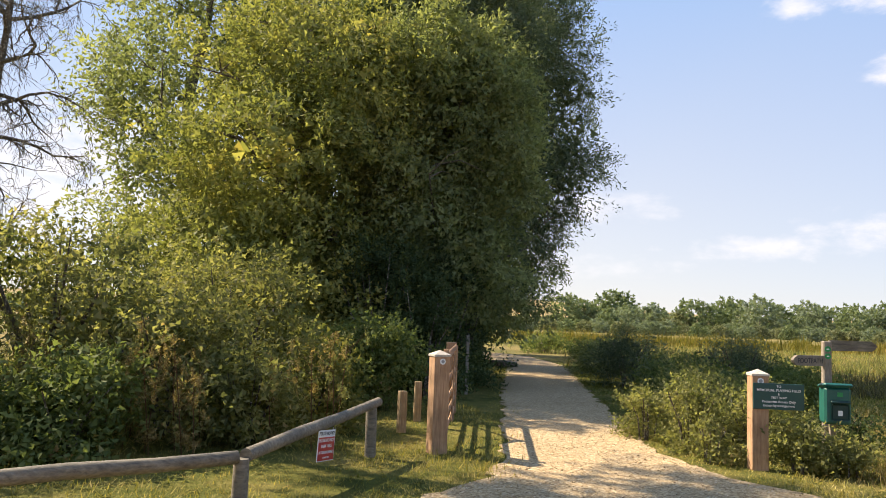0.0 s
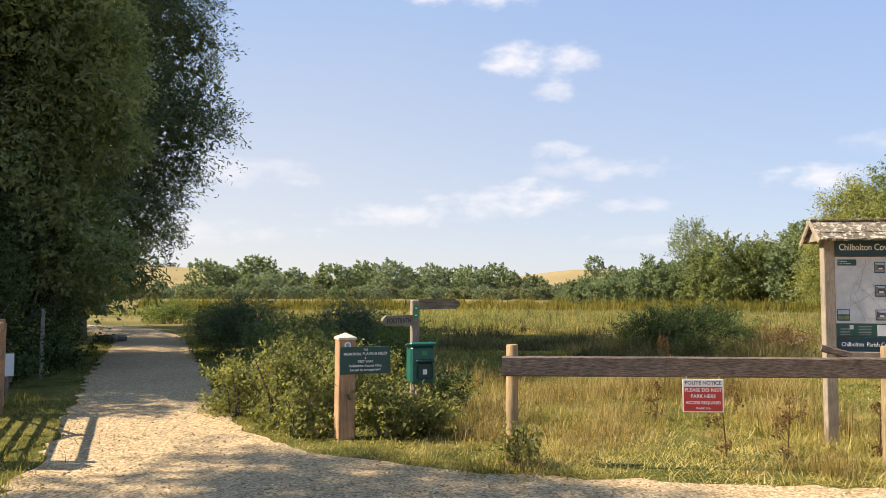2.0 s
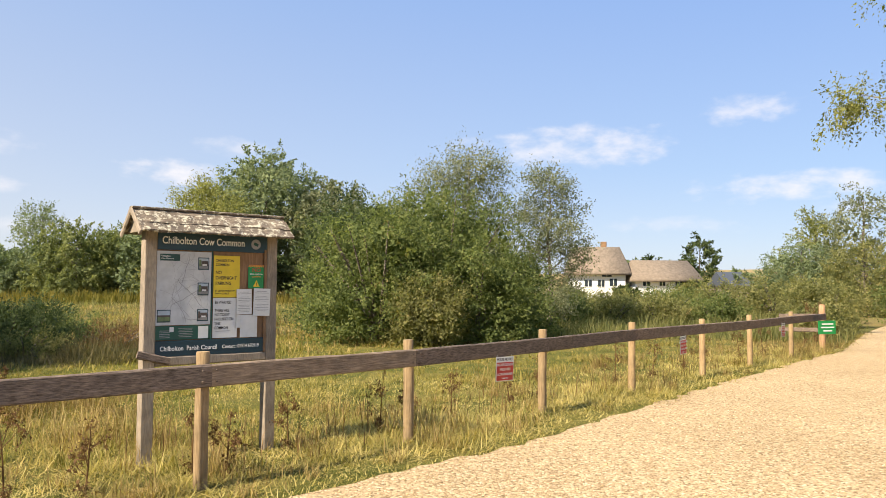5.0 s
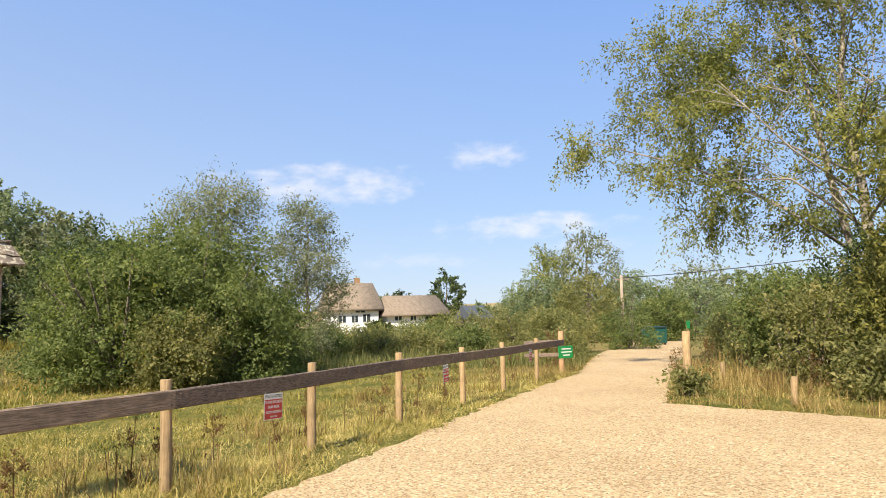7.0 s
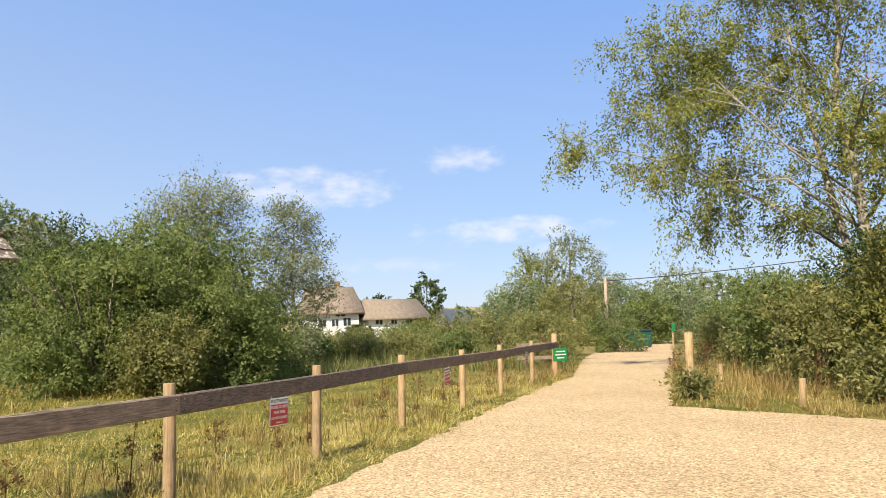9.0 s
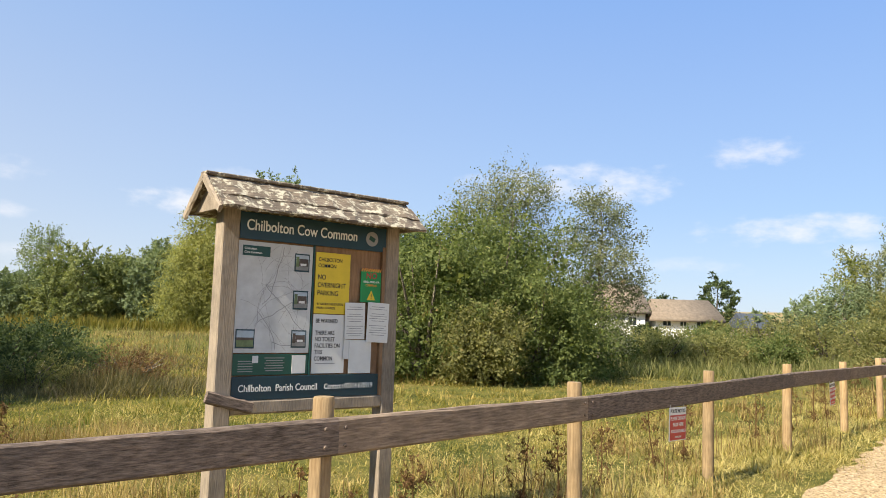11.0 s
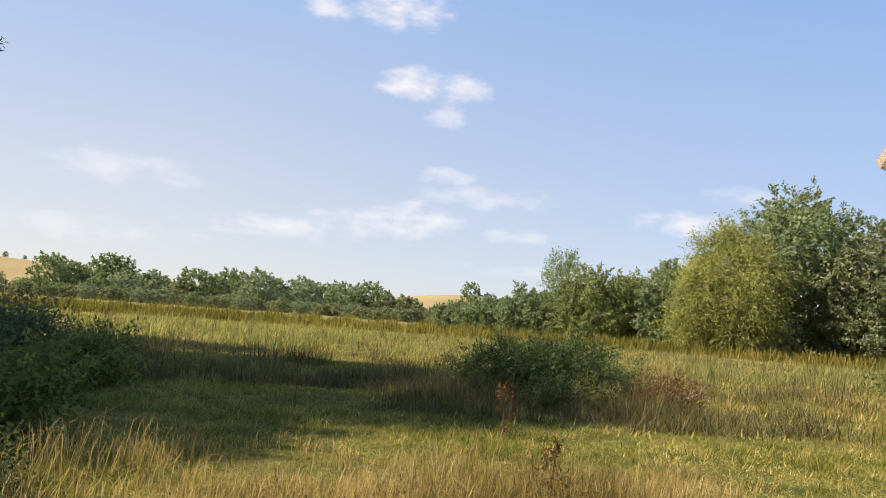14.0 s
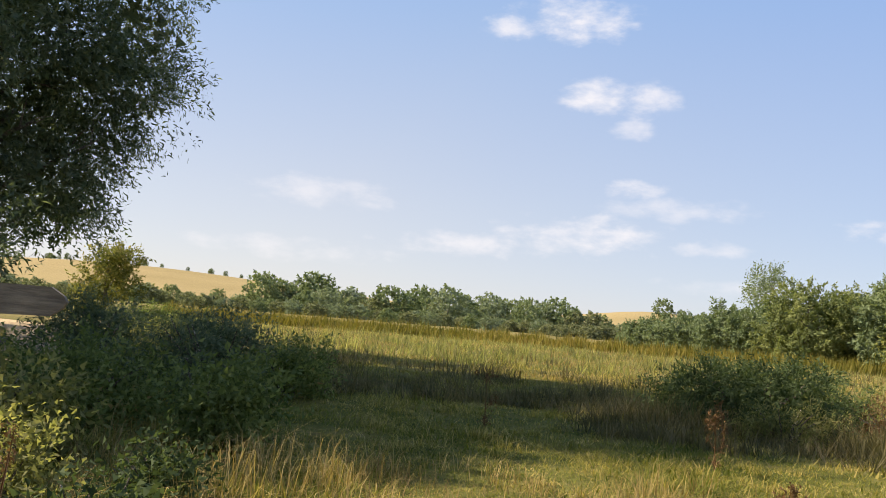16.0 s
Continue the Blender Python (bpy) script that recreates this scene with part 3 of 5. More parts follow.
def build_ground():
    r = np.concatenate([[0.001], np.geomspace(0.6, 3000, 110)])
    a = np.linspace(0, math.tau, 241)[:-1]
    R, A = np.meshgrid(r, a, indexing="ij")
    x, y = R * np.sin(A), R * np.cos(A)
    z = land(x, y)
    v = np.stack([x, y, z], -1).reshape(-1, 3)
    nr, na = R.shape
    i, j = np.meshgrid(np.arange(nr - 1), np.arange(na), indexing="ij")
    f = np.stack([i * na + j, (i + 1) * na + j, (i + 1) * na + (j + 1) % na, i * na + (j + 1) % na], -1).reshape(-1, 4)[:, ::-1]
    me = bpy.data.meshes.new("ground")
    me.from_pydata(v.tolist(), [], f.tolist())
    ob = attach("ground", me, M_TURF)
    tagged(ob, "rough dry grass meadow rising to stubble hills", "ground", kind="structure")
    smooth(ob)


def build_gravel():
    # an uneven edge, with a sheet that lies a little above the turf
    pts, g = [], random.Random(3)
    for (x0, y0), (x1, y1) in zip(GRAVEL, GRAVEL[1:] + GRAVEL[:1]):
        k = max(2, int(math.hypot(x1 - x0, y1 - y0) / 0.22))
        for i in range(k):
            f = i / k
            pts.append((x0 + (x1 - x0) * f + g.uniform(-.09, .09), y0 + (y1 - y0) * f + g.uniform(-.09, .09)))
    bm = bmesh.new()
    face = bm.faces.new([bm.verts.new((x, y, 0.014)) for x, y in pts])
    low = [bm.verts.new((v.co.x, v.co.y, -0.05)) for v in face.verts]
    up = list(face.verts)
    for i in range(len(up)):
        bm.faces.new((up[i], low[i], low[(i + 1) % len(up)], up[(i + 1) % len(up)]))
    bmesh.ops.triangulate(bm, faces=[face])
    bmesh.ops.recalc_face_normals(bm, faces=bm.faces)
    ob = part("path", bm, M_GRAVEL)
    tagged(ob, "pale cream gravel track and parking area", "gravel path", kind="structure")


build_ground()
build_gravel()

# ---- timber along the track ----


def round_post(parent, at, height, radius=0.055, mat=None, seed=0, name="post"):
    g = random.Random(seed)
    lean = g.uniform(-.012, .012)
    bm = tube([(0, 0, -.1), (lean, 0, height * .5), (lean * 2, lean, height - .012), (lean * 2, lean, height)], [radius * 1.04, radius, radius * .98, radius * .9], 14)
    ob = smooth(part(name, bm, mat or M_POST, parent))
    ob.location = at
    m = ob.modifiers.new("edges", "EDGE_SPLIT")
    m.split_angle = radians(40)
    return ob


def plank(parent, p0, p1, height, thick, mat, seed=0, name="rail", label=""):
    """A sawn board between two points, with worn edges and a slight sag and waviness."""
    a, b = Vector(p0), Vector(p1)
    d = b - a
    ln = d.length
    g = random.Random(seed)
    bm = bmesh.new()
    k = 10
    rings = []
    for i in range(k + 1):
        x = ln * i / k
        j = [g.uniform(-.004, .004) for _ in range(4)]
        h, t = height / 2, thick / 2
        e = 0.012
        prof = [(-t, -h + e), (-t + e, -h), (t - e, -h + j[0]), (t, -h + e), (t, h - e + j[1]), (t - e, h + j[2]), (-t + e, h + j[2]), (-t, h - e + j[3])]
        rings.append([bm.verts.new((x, y, z)) for y, z in prof])
    for r0, r1 in zip(rings, rings[1:]):
        for q in range(8):
            bm.faces.new((r0[q], r1[q], r1[(q + 1) % 8], r0[(q + 1) % 8]))
    bm.faces.new(rings[0])
    bm.faces.new(rings[-1][::-1])
    bmesh.ops.recalc_face_normals(bm, faces=bm.faces)
    ob = part(name, bm, mat, parent, label)
    ob.matrix_local = Matrix.Translation(a) @ d.to_track_quat("X", "Z").to_matrix().to_4x4()
    return ob


F5 = Vector((14.28, -1.40, 0))
FD = Vector((2.24, -1.45, 0))
POSTS = [Vector((5.0, 5.08, 0)), Vector((7.665, 2.87, 0)), Vector((9.78, 1.495, 0)), Vector((12.04, 0.05, 0)), F5] + [F5 + FD * s for s in (1.12, 2.14, 3.29, 4.4)]


def build_fence():
    f = thing("rail_fence", "low post and rail fence of weathered brown boards", "fence", POSTS[0])
    side = Vector((-0.54, -0.84, 0))
    o = POSTS[0]
    for i, p in enumerate(POSTS):
        last = i == len(POSTS) - 1
        round_post(f, p - o, 1.27 if last else 1.12 + 0.015 * math.sin(i * 2.1), 0.085 if last else 0.057, M_OAK if last else M_POST, i)
    for i, (a, b) in enumerate(zip(POSTS, POSTS[1:])):
        d = (b - a).normalized()
        n = Vector((d.y, -d.x, 0)) * 0.085
        z0, z1 = 0.925 + 0.012 * math.sin(i * 1.9), 0.925 + 0.012 * math.sin((i + 1) * 1.9)
        s, e = a - o + n + Vector((0, 0, z0)), b - o + n + Vector((0, 0, z1))
        s += d * (-0.09 if i == 0 else 0.003)
        plank(f, s, e + d * (0.03 if i in (0,) else 0.0), 0.185, 0.05, M_RAILPALE if i in (1, 5) else M_RAIL, i)
        for p, w in ((s, 0.06), (e, -0.05)):
            for dz in (-.045, .045):
                bm = tube([(0, 0, 0), (0, 0.008, 0)], [0.012, 0.009], 8)
                q = part("bolt", bm, M_RAIL, f, "rusty bolt head")
                q.matrix_local = Matrix.Translation(p + d * w + Vector((0, 0, dz)) + n.normalized() * 0.026) @ n.to_track_quat("Y", "Z").to_matrix().to_4x4()
    e = POSTS[-1] - o
    for k, (dz, ln) in enumerate(((0.95, 1.5), (0.55, 1.5))):
        plank(f, e + Vector((0.1, -0.02, dz)), e + Vector((1.3, 0.75, dz - .05)), 0.12, 0.04, M_RAIL, 40 + k)


def red_sign(at, turn, tilt=0.0, lettered=True, size=(0.37, 0.30)):
    """A parking notice: white board, black heading, red panel with white words."""
    w, h = size
    s = thing("notice_sign", "red and white polite notice sign hung below a rail", "sign", at, 0, "red notice signs")
    s.matrix_world = pose(*at, 0, tilt, turn)
    part("board", box((w, 0.006, h), bev=0.002), M_WHITE, s)
    part("red_panel", box((w * .94, 0.003, h * .74), (0, -0.004, -h * .1), bev=0.001), M_RED, s, "red printed panel")
    words("POLITE NOTICE", h * .155, M_INK, s, (0, -0.0045, h * .385), "heading")
    for t, z, k in (("PLEASE DO NOT", .165, .15), ("PARK HERE", -.02, .15), ("ACCESS REQUIRED", -.215, .125), ("THANK YOU", -.385, .08)):
        words(t, h * k, M_WHITE, s, (0, -0.0065, h * z))
    for x in (-.4, .4):
        part("strap", box((0.01, 0.003, 0.04), (w * x, 0.006, h * .5 + .005), bev=0), M_STEEL, s)
    return s


def fence_signs():
    a = math.degrees(math.atan2(-1.45, 2.24))
    a0 = math.degrees(math.atan2(-2.21, 2.665))
    for i, f, tilt in ((0, .505, 0), (2, .61, 2), (4, .6, -3), (6, .66, 4)):
        p, q = POSTS[i], POSTS[i + 1]
        d = (q - p).normalized()
        c = p.lerp(q, f) + Vector((d.y, -d.x, 0)) * 0.118
        red_sign((c.x, c.y, 0.675 if i < 6 else .72), a0 if i == 0 else a, tilt, size=(0.37, 0.3) if i < 4 else (0.27, 0.32))
    p = POSTS[-2].lerp(POSTS[-1], .66) + Vector((-.22, -.3, .68))
    s = thing("green_sign", "bright green sign board on the fence rail", "sign", p, -62)
    part("board", box((0.62, 0.01, 0.36), bev=0.004), M_BRIGHTGREEN, s)
    for z, w in ((.09, .4), (.0, .46), (-.09, .3)):
        part("print", box((w, 0.003, 0.035), (0.02, -0.008, z), bev=0), M_WHITE, s, "unreadable white print")


def capped_post(name, label, at, turn, height, width, group=""):
    t = thing(name, label, "post", at, turn, group)
    part("shaft", box((width, width, height - .05 + .1), (0, 0, (height - .05) / 2 - .05), bev=0.008), M_OAK, t)
    bm = bmesh.new()
    w = width / 2 + .008
    lo = [bm.verts.new((x * w, y * w, height - .052)) for x, y in ((-1, -1), (1, -1), (1, 1), (-1, 1))]
    hi = [bm.verts.new((x * w, y * w, height - .028)) for x, y in ((-1, -1), (1, -1), (1, 1), (-1, 1))]
    apex = bm.verts.new((0, 0, height + .025))
    bm.faces.new(lo[::-1])
    for i in range(4):
        bm.faces.new((lo[i], lo[(i + 1) % 4], hi[(i + 1) % 4], hi[i]))
        bm.faces.new((hi[i], hi[(i + 1) % 4], apex))
    part("cap", bm, M_CAP, t, "pale pyramid cap")
    bm = tube([(0, -width / 2, height - .11), (0, -width / 2 - .008, height - .11)], [.036, .036], 20)
    d = part("waymark_disc", bm, M_WHITE, t, "small round white waymark disc")
    bm = tube([(0, -width / 2 - .008, height - .11), (0, -width / 2 - .0095, height - .11)], [.022, .022], 16)
    part("symbol", bm, M_GREYINK, d)
    return t


def build_gate():
    capped_post("gate_post", "tall square oak gate post with pale cap", (0.69, 8.06, 0), 12, 1.21, 0.2)
    g = thing("field_gate", "open brown wooden five-bar field gate", "gate", (0.80, 8.22, 0.08), 0)
    a = Vector((0, 0, 0))
    b = Vector((0.66, 2.75, 0))
    ln = b.length
    g.rotation_euler = (0, 0, math.atan2(b.y, b.x))
    plank(g, (0, 0, 0), (0, 0, 1.16), 0.09, 0.07, M_OAK, 1, "hinge_stile")
    plank(g, (ln, 0, 0.05), (ln, 0, 1.12), 0.08, 0.07, M_OAK, 2, "latch_stile")
    for i, z in enumerate((0.12, 0.3, 0.5, 0.74, 1.06)):
        plank(g, (0.05, 0, z), (ln - .04, 0, z + (.03 if i == 4 else 0)), 0.075 if i < 4 else .1, 0.03, M_OAK, 3 + i, "bar")
    plank(g, (0.06, .032, .12), (ln * .55, .032, 1.02), 0.075, 0.025, M_OAK, 9, "brace")
    plank(g, (ln - .06, .034, .12), (ln * .5, .034, 1.02), 0.075, 0.025, M_OAK, 10, "brace")
    plank(g, (ln * .5, -.034, .1), (ln * .5, -.034, 1.05), 0.075, 0.025, M_OAK, 11, "upright")
    t = thing("closing_post", "square brown timber post at the gate's end", "post", (1.43, 11.2, 0))
    part("shaft", box((0.15, 0.15, 1.35), (0, 0, .57)), M_OAK, t)
    s = thing("white_plate", "small white plate on a short stake", "sign", (1.75, 12.9, 0), 10)
    part("stake", box((0.05, 0.05, .75), (0, 0, .3)), M_GREYWOOD, s)
    part("plate", box((0.17, 0.012, 0.34), (0, -.035, .5), bev=.003), M_WHITE, s, "white plate")
    t = thing("marker_post", "thin pale marker post beside the path", "post", (2.6, 15.4, 0))
    part("shaft", box((0.07, 0.05, 1.4), (0, 0, .6)), M_GREYWOOD, t)
    for x, y, h in ((0.46, 9.68, .58), (0.86, 10.9, .62), (0.98, 10.2, .5), (1.75, 14.6, .6), (2.05, 15.2, .7)):
        t = thing("bollard_post", "short square wooden post in rough grass", "post", (x, y, 0), random.Random(x).uniform(-10, 30), "short posts")
        part("shaft", box((0.11, 0.11, h + .1), (0, 0, h / 2 - .05), bev=.01), M_POST, t)


def build_low_rail():
    f = thing("log_rail", "knee-high grey log rail on short posts", "fence", (-1.39, 5.3, 0))
    o = Vector((-1.39, 5.3, 0))
    for i, (x, y, h) in enumerate(((-1.39, 5.3, .42), (-.13, 7.78, .6), (-3.1, 4.42, .4), (-5.0, 3.5, .4))):
        round_post(f, Vector((x, y, 0)) - o, h, .065, M_LOG, 50 + i)
    pts = [(-5.2, 3.45, .42), (-3.1, 4.42, .42), (-1.42, 5.25, .44), (-1.36, 5.34, .44), (-.05, 7.92, .61)]
    for a, b, k in ((0, 1, 0), (1, 2, 1), (3, 4, 2)):
        p, q = Vector(pts[a]) - o, Vector(pts[b]) - o
        ob = smooth(part("rail", tube([p, p.lerp(q, .33) + Vector((0, 0, .008)), p.lerp(q, .66) - Vector((0, 0, .006)), q], [.058, .06, .056, .054], 12), M_LOG, f))
        m = ob.modifiers.new("edges", "EDGE_SPLIT")
        m.split_angle = radians(40)
    red_sign((-.68, 6.58, .32), 62, 5)


def build_sign_post():
    t = capped_post("sign_post", "square oak post with pale cap and green sign", (4.36, 7.14, 0), -14, 1.14, 0.19)
    s = part("sign_board", box((0.58, 0.018, 0.3), (0.2, -.108, .86), bev=.004), M_GREEN, t, "dark green sign with white lettering")
    for txt, z, k in (("TO", .975, .035), ("MEMORIAL PLAYING FIELD", .93, .04), ("&", .885, .033), ("TEST WAY", .845, .036), ("Pedestrian Access Only", .80, .038), ("Except by arrangement", .755, .036)):
        words(txt, k * 1.05, M_WHITE, s, (0.2, -.1185, z))


def build_fingerpost():
    t = thing("fingerpost", "grey wooden footpath fingerpost with two arms", "signpost", (5.6, 7.58, 0), -18)
    part("post", box((0.1, 0.1, 1.62), (0, 0, .71), bev=.012), M_GREYWOOD, t)
    bm = bmesh.new()
    prof = [(0.03, 0), (0.53, 0), (0.585, -.035), (0.6, -.06), (0.585, -.09), (0.54, -.125), (0.03, -.135)]
    front = [bm.verts.new((x, -.02, 1.535 + z)) for x, z in prof]
    back = [bm.verts.new((x, .02, 1.535 + z)) for x, z in prof]
    bm.faces.new(front)
    bm.faces.new(back[::-1])
    for i in range(len(prof)):
        j = (i + 1) % len(prof)
        bm.faces.new((front[j], front[i], back[i], back[j]))
    bmesh.ops.recalc_face_normals(bm, faces=bm.faces)
    part("arm", bm.copy(), M_LOG, t, "dark weathered pointing arm")
    bmesh.ops.transform(bm, matrix=pose(0, 0, -.2, 0, 0, 212), verts=bm.verts)
    a = part("arm", bm, M_GREYWOOD, t, "pale arm with footpath lettering")
    tx = words("FOOTPATH", .085, M_INK, a, (0, 0, 0), "carved_letters")
    tx.data.transform(pose(0, 0, 1.265, 0, 0, 212 - 180) @ pose(-.31, -.022, 0))
    for z in (1.42, 1.33):
        d = part("waymark_disc", tube([(0, -.05, z), (0, -.056, z)], [.036, .036], 20), M_BRIGHTGREEN, t, "round green waymark disc")
        part("arrow", box((.03, .002, .012), (0, -.0575, z), bev=0), M_WHITE, d)
    # litter bin on the front of the post
    b = thing("dog_waste_bin", "green plastic dog waste bin on a post", "bin", (5.44, 7.22, 0), -20)
    part("stake", box((.07, .07, .75), (0, .1, .32)), M_GREYWOOD, b)
    bm = box((.30, .24, .44), (0, 0, .75), bev=.025)
    part("body", bm, M_BIN, b)
    bm = box((.33, .28, .05), (0, -.01, .985), (-7, 0, 0), bev=.02)
    part("lid", bm, M_BIN, b, "sloping green lid")
    part("flap", box((.2, .012, .2), (0.02, -.126, .68), bev=.02), M_BINDARK, b, "dark lower flap")
    part("hood", box((.22, .05, .03), (0.02, -.135, .8), (12, 0, 0), bev=.01), M_BINDARK, b)
    part("sticker", box((.05, .004, .06), (0.02, -.135, .67), bev=0), M_WHITE, b, "small white sticker")
    part("sticker", box((.06, .004, .05), (0.02, -.123, .89), bev=0), M_BRIGHTGREEN, b, "faded emblem")


NU = Vector((0.737, -0.676, 0))


def build_notice_board():
    t = thing("notice_board", "roofed wooden notice board with map and notices", "notice board", (8.332, 3.655, 0), math.degrees(math.atan2(NU.y, NU.x)))
    W = 1.124
    for x in (-.06, W + .06):
        part("post", box((.115, .115, 2.35), (x, .04, 1.06), bev=.008), M_GREYWOOD, t, "grey weathered timber post")
    part("back_panel", box((W, .03, 1.2), (W / 2, .03, 1.59), bev=.003), M_PANEL, t, "brown timber backing")
    plank(t, (-.0, -.02 + .03, .965), (W, -.02 + .03, .965), .09, .05, M_GREYWOOD, 61, "bottom_rail")
    part("side_frame", box((.03, .05, 1.05), (W - .012, .01, 1.53), bev=.003), M_PANEL, t)
    # roof: ridge, two boards a side, gable ends
    x0, x1 = -.23, W + .19
    rz, ez, dep = 2.385, 2.165, .27
    slope = math.degrees(math.atan2(rz - ez, dep))
    for s in (-1, 1):
        for k in range(3):
            f = (k + .5) / 3
            b = box((x1 - x0, .15, .022), ((x0 + x1) / 2, .04 + s * dep * f, rz - (rz - ez) * f + .012 + (.016 if k == 1 else .004 * k)), (-s * slope if s > 0 else slope, 0, 0), bev=.005)
            g = random.Random(k + 5 * s)
            bmesh.ops.subdivide_edges(b, edges=[e for e in b.edges if e.calc_length() > 1], cuts=24)
            for v in b.verts:
                v.co += Vector((0, g.uniform(-.006, .006), g.uniform(-.007, .007)))
            part("roof_board", b, M_ROOF, t, "dark roof board crusted with lichen")
    part("ridge_board", box((x1 - x0 + .02, .09, .022), ((x0 + x1) / 2, .04, rz + .02), (0, 0, 0), bev=.006), M_ROOF, t)
    for x in (x0 + .05, x1 - .05):
        bm = bmesh.new()
        vs = [bm.verts.new((x + q, .04 + y, z)) for q in (-.012, .012) for y, z in ((-dep + .04, ez + .01), (dep - .04, ez + .01), (0, rz - .03))]
        bm.faces.new(vs[:3])
        bm.faces.new(vs[3:][::-1])
        for i in range(3):
            j = (i + 1) % 3
            bm.faces.new((vs[i], vs[j], vs[j + 3], vs[i + 3]))
        bmesh.ops.recalc_face_normals(bm, faces=bm.faces)
        part("gable", bm, M_GREYWOOD, t, "triangular gable end")
    for s in (-1, 1):
        plank(t, (x0 - .005, .04, rz + .0), (x0 - .005, .04 + s * dep, ez - .012), .06, .022, M_GREYWOOD, 70 + s, "barge_board")

    def sheet(name, u0, u1, z0, z1, mat, y=-.0, label="", th=.004, parent=None, tilt=0):
        return part(name, box((u1 - u0, th, z0 - z1), ((u0 + u1) / 2, y, (z0 + z1) / 2), (0, tilt, 0), bev=.001), mat, parent or t, label)

    h = sheet("header", 0, W, 2.19, 2.02, M_TEAL, -.0, "dark green header with white lettering", .02)
    words("Chilbolton Cow Common", .098, M_WHITE, h, (.46, -.011, 2.108), width=.83)
    emblem = part("emblem", tube([(1.0, -.0105, 2.105), (1.0, -.013, 2.105)], [.052, .052], 22), M_GREYINK, h, "round emblem")
    part("emblem_mark", box((.05, .002, .03), (1.0, -.0145, 2.105), (0, 25, 0), bev=0), M_GREEN, emblem)
    f = sheet("footer", 0, W - .01, 1.155, 1.01, M_TEAL, -.0, "dark green footer with white lettering", .02)
    words("Chilbolton  Parish Council", .062, M_WHITE, f, (.325, -.011, 1.08), width=.56)
    words("Contact : 07514 670919", .05, M_WHITE, f, (.855, -.011, 1.078), width=.39)
    mp = sheet("map", .0, .535, 2.008, 1.302, M_MAP, .006, "printed road map with photos", .008)
    g = random.Random(12)
    part("map_frame", box((.012, .012, .87), (.545, .004, 1.585), bev=.001), M_GREEN, t)
    for i in range(30):
        # roads that wander over the sheet
        x, z = g.uniform(.02, .4), g.uniform(1.34, 1.95)
        a = g.uniform(-1.1, 1.1) if i % 2 else g.choice((.8, .95, -.9))
        w = .0045 if i < 5 else .0018
        bm = bmesh.new()
        last = None
        for k in range(26):
            p = [bm.verts.new((x - math.sin(a) * s * w, .0013 - i * .00003, z + math.cos(a) * s * w)) for s in (-.5, .5)]
            if last:
                bm.faces.new((last[0], p[0], p[1], last[1]))
            last = p
            a += g.uniform(-.28, .28)
            x, z = x + math.cos(a) * .018, z + math.sin(a) * .018
            if not (.01 < x < .525 and 1.31 < z < 2.0):
                break
        part("road_line", bm, M_GREYINK, mp)
    part("map_title", box((.19, .0025, .065), (.125, .0005, 1.948), bev=0), M_GREEN, mp)
    words("Chilbolton", .02, M_WHITE, mp, (.04, -.001, 1.96), align="LEFT")
    words("Cow Common", .02, M_WHITE, mp, (.04, -.001, 1.937), align="LEFT")
    photo_mats = [paint_material("photo_sky", (0.42, 0.5, 0.58), .5, .2), paint_material("photo_house", (.1, .075, .065), .5, .6), paint_material("photo_grass", (.14, .19, .09), .5, .5), paint_material("photo_road", (.25, .25, .25), .5, .4)]
    for (u0, u1, z0, z1), k in (((.40, .51, 1.955, 1.835), 0), ((.40, .51, 1.71, 1.585), 0), ((.40, .51, 1.45, 1.335), 1), ((.012, .14, 1.45, 1.33), 2)):
        w, h, c, m = u1 - u0, z0 - z1, (u0 + u1) / 2, (z0 + z1) / 2
        p = part("photo", box((w, .0025, h), (c, .0004, m), bev=0), M_TEAL, mp, "small colour photo")
        part("photo_sky", box((w - .014, .0012, h * .42), (c, -.0015, z0 - h * .28), bev=0), photo_mats[0], p)
        part("photo_base", box((w - .014, .0012, h * .42), (c, -.0015, z0 - h * .7), bev=0), photo_mats[2 if k == 2 else 3], p)
        if k < 2:
            part("photo_house", box((w * .62, .0014, h * .4), (c + w * .1, -.0018, m + h * .02), bev=0), photo_mats[1], p)
            part("photo_gable", box((w * .4, .0014, h * .13), (c + w * .08, -.0026, m - h * .1), bev=0), M_PAPER, p)
            part("photo_tree", box((w * .2, .0014, h * .55), (c - w * .32, -.002, m + h * .05), bev=0), photo_mats[1 if k else 2], p)
        else:
            part("photo_hedge", box((w - .014, .0014, h * .14), (c, -.0018, m), bev=0), photo_mats[1], p)
    p = sheet("info_panel", 0, .535, 1.295, 1.163, M_INFO, .006, "dark green information panel", .008)
    part("card", box((.1, .0025, .118), (.465, .001, 1.228), bev=0), M_PAPER, p)
    for i in range(6):
        part("print_line", box((.14 - .02 * (i % 2), .0012, .005), (.29, .0015, 1.27 - .016 * i), bev=0), M_GREYINK, p)
        part("print_line", box((.1, .0012, .005), (.09, .0015, 1.25 - .016 * min(i, 4)), bev=0), M_GREYINK, p) if i < 5 else None
    part("code_square", box((.04, .0015, .045), (.155, .0013, 1.262), bev=0), M_PAPER, p)
    y = sheet("parking_notice", .56, .835, 1.98, 1.565, M_YELLOW, .004, "yellow no parking notice", .005)
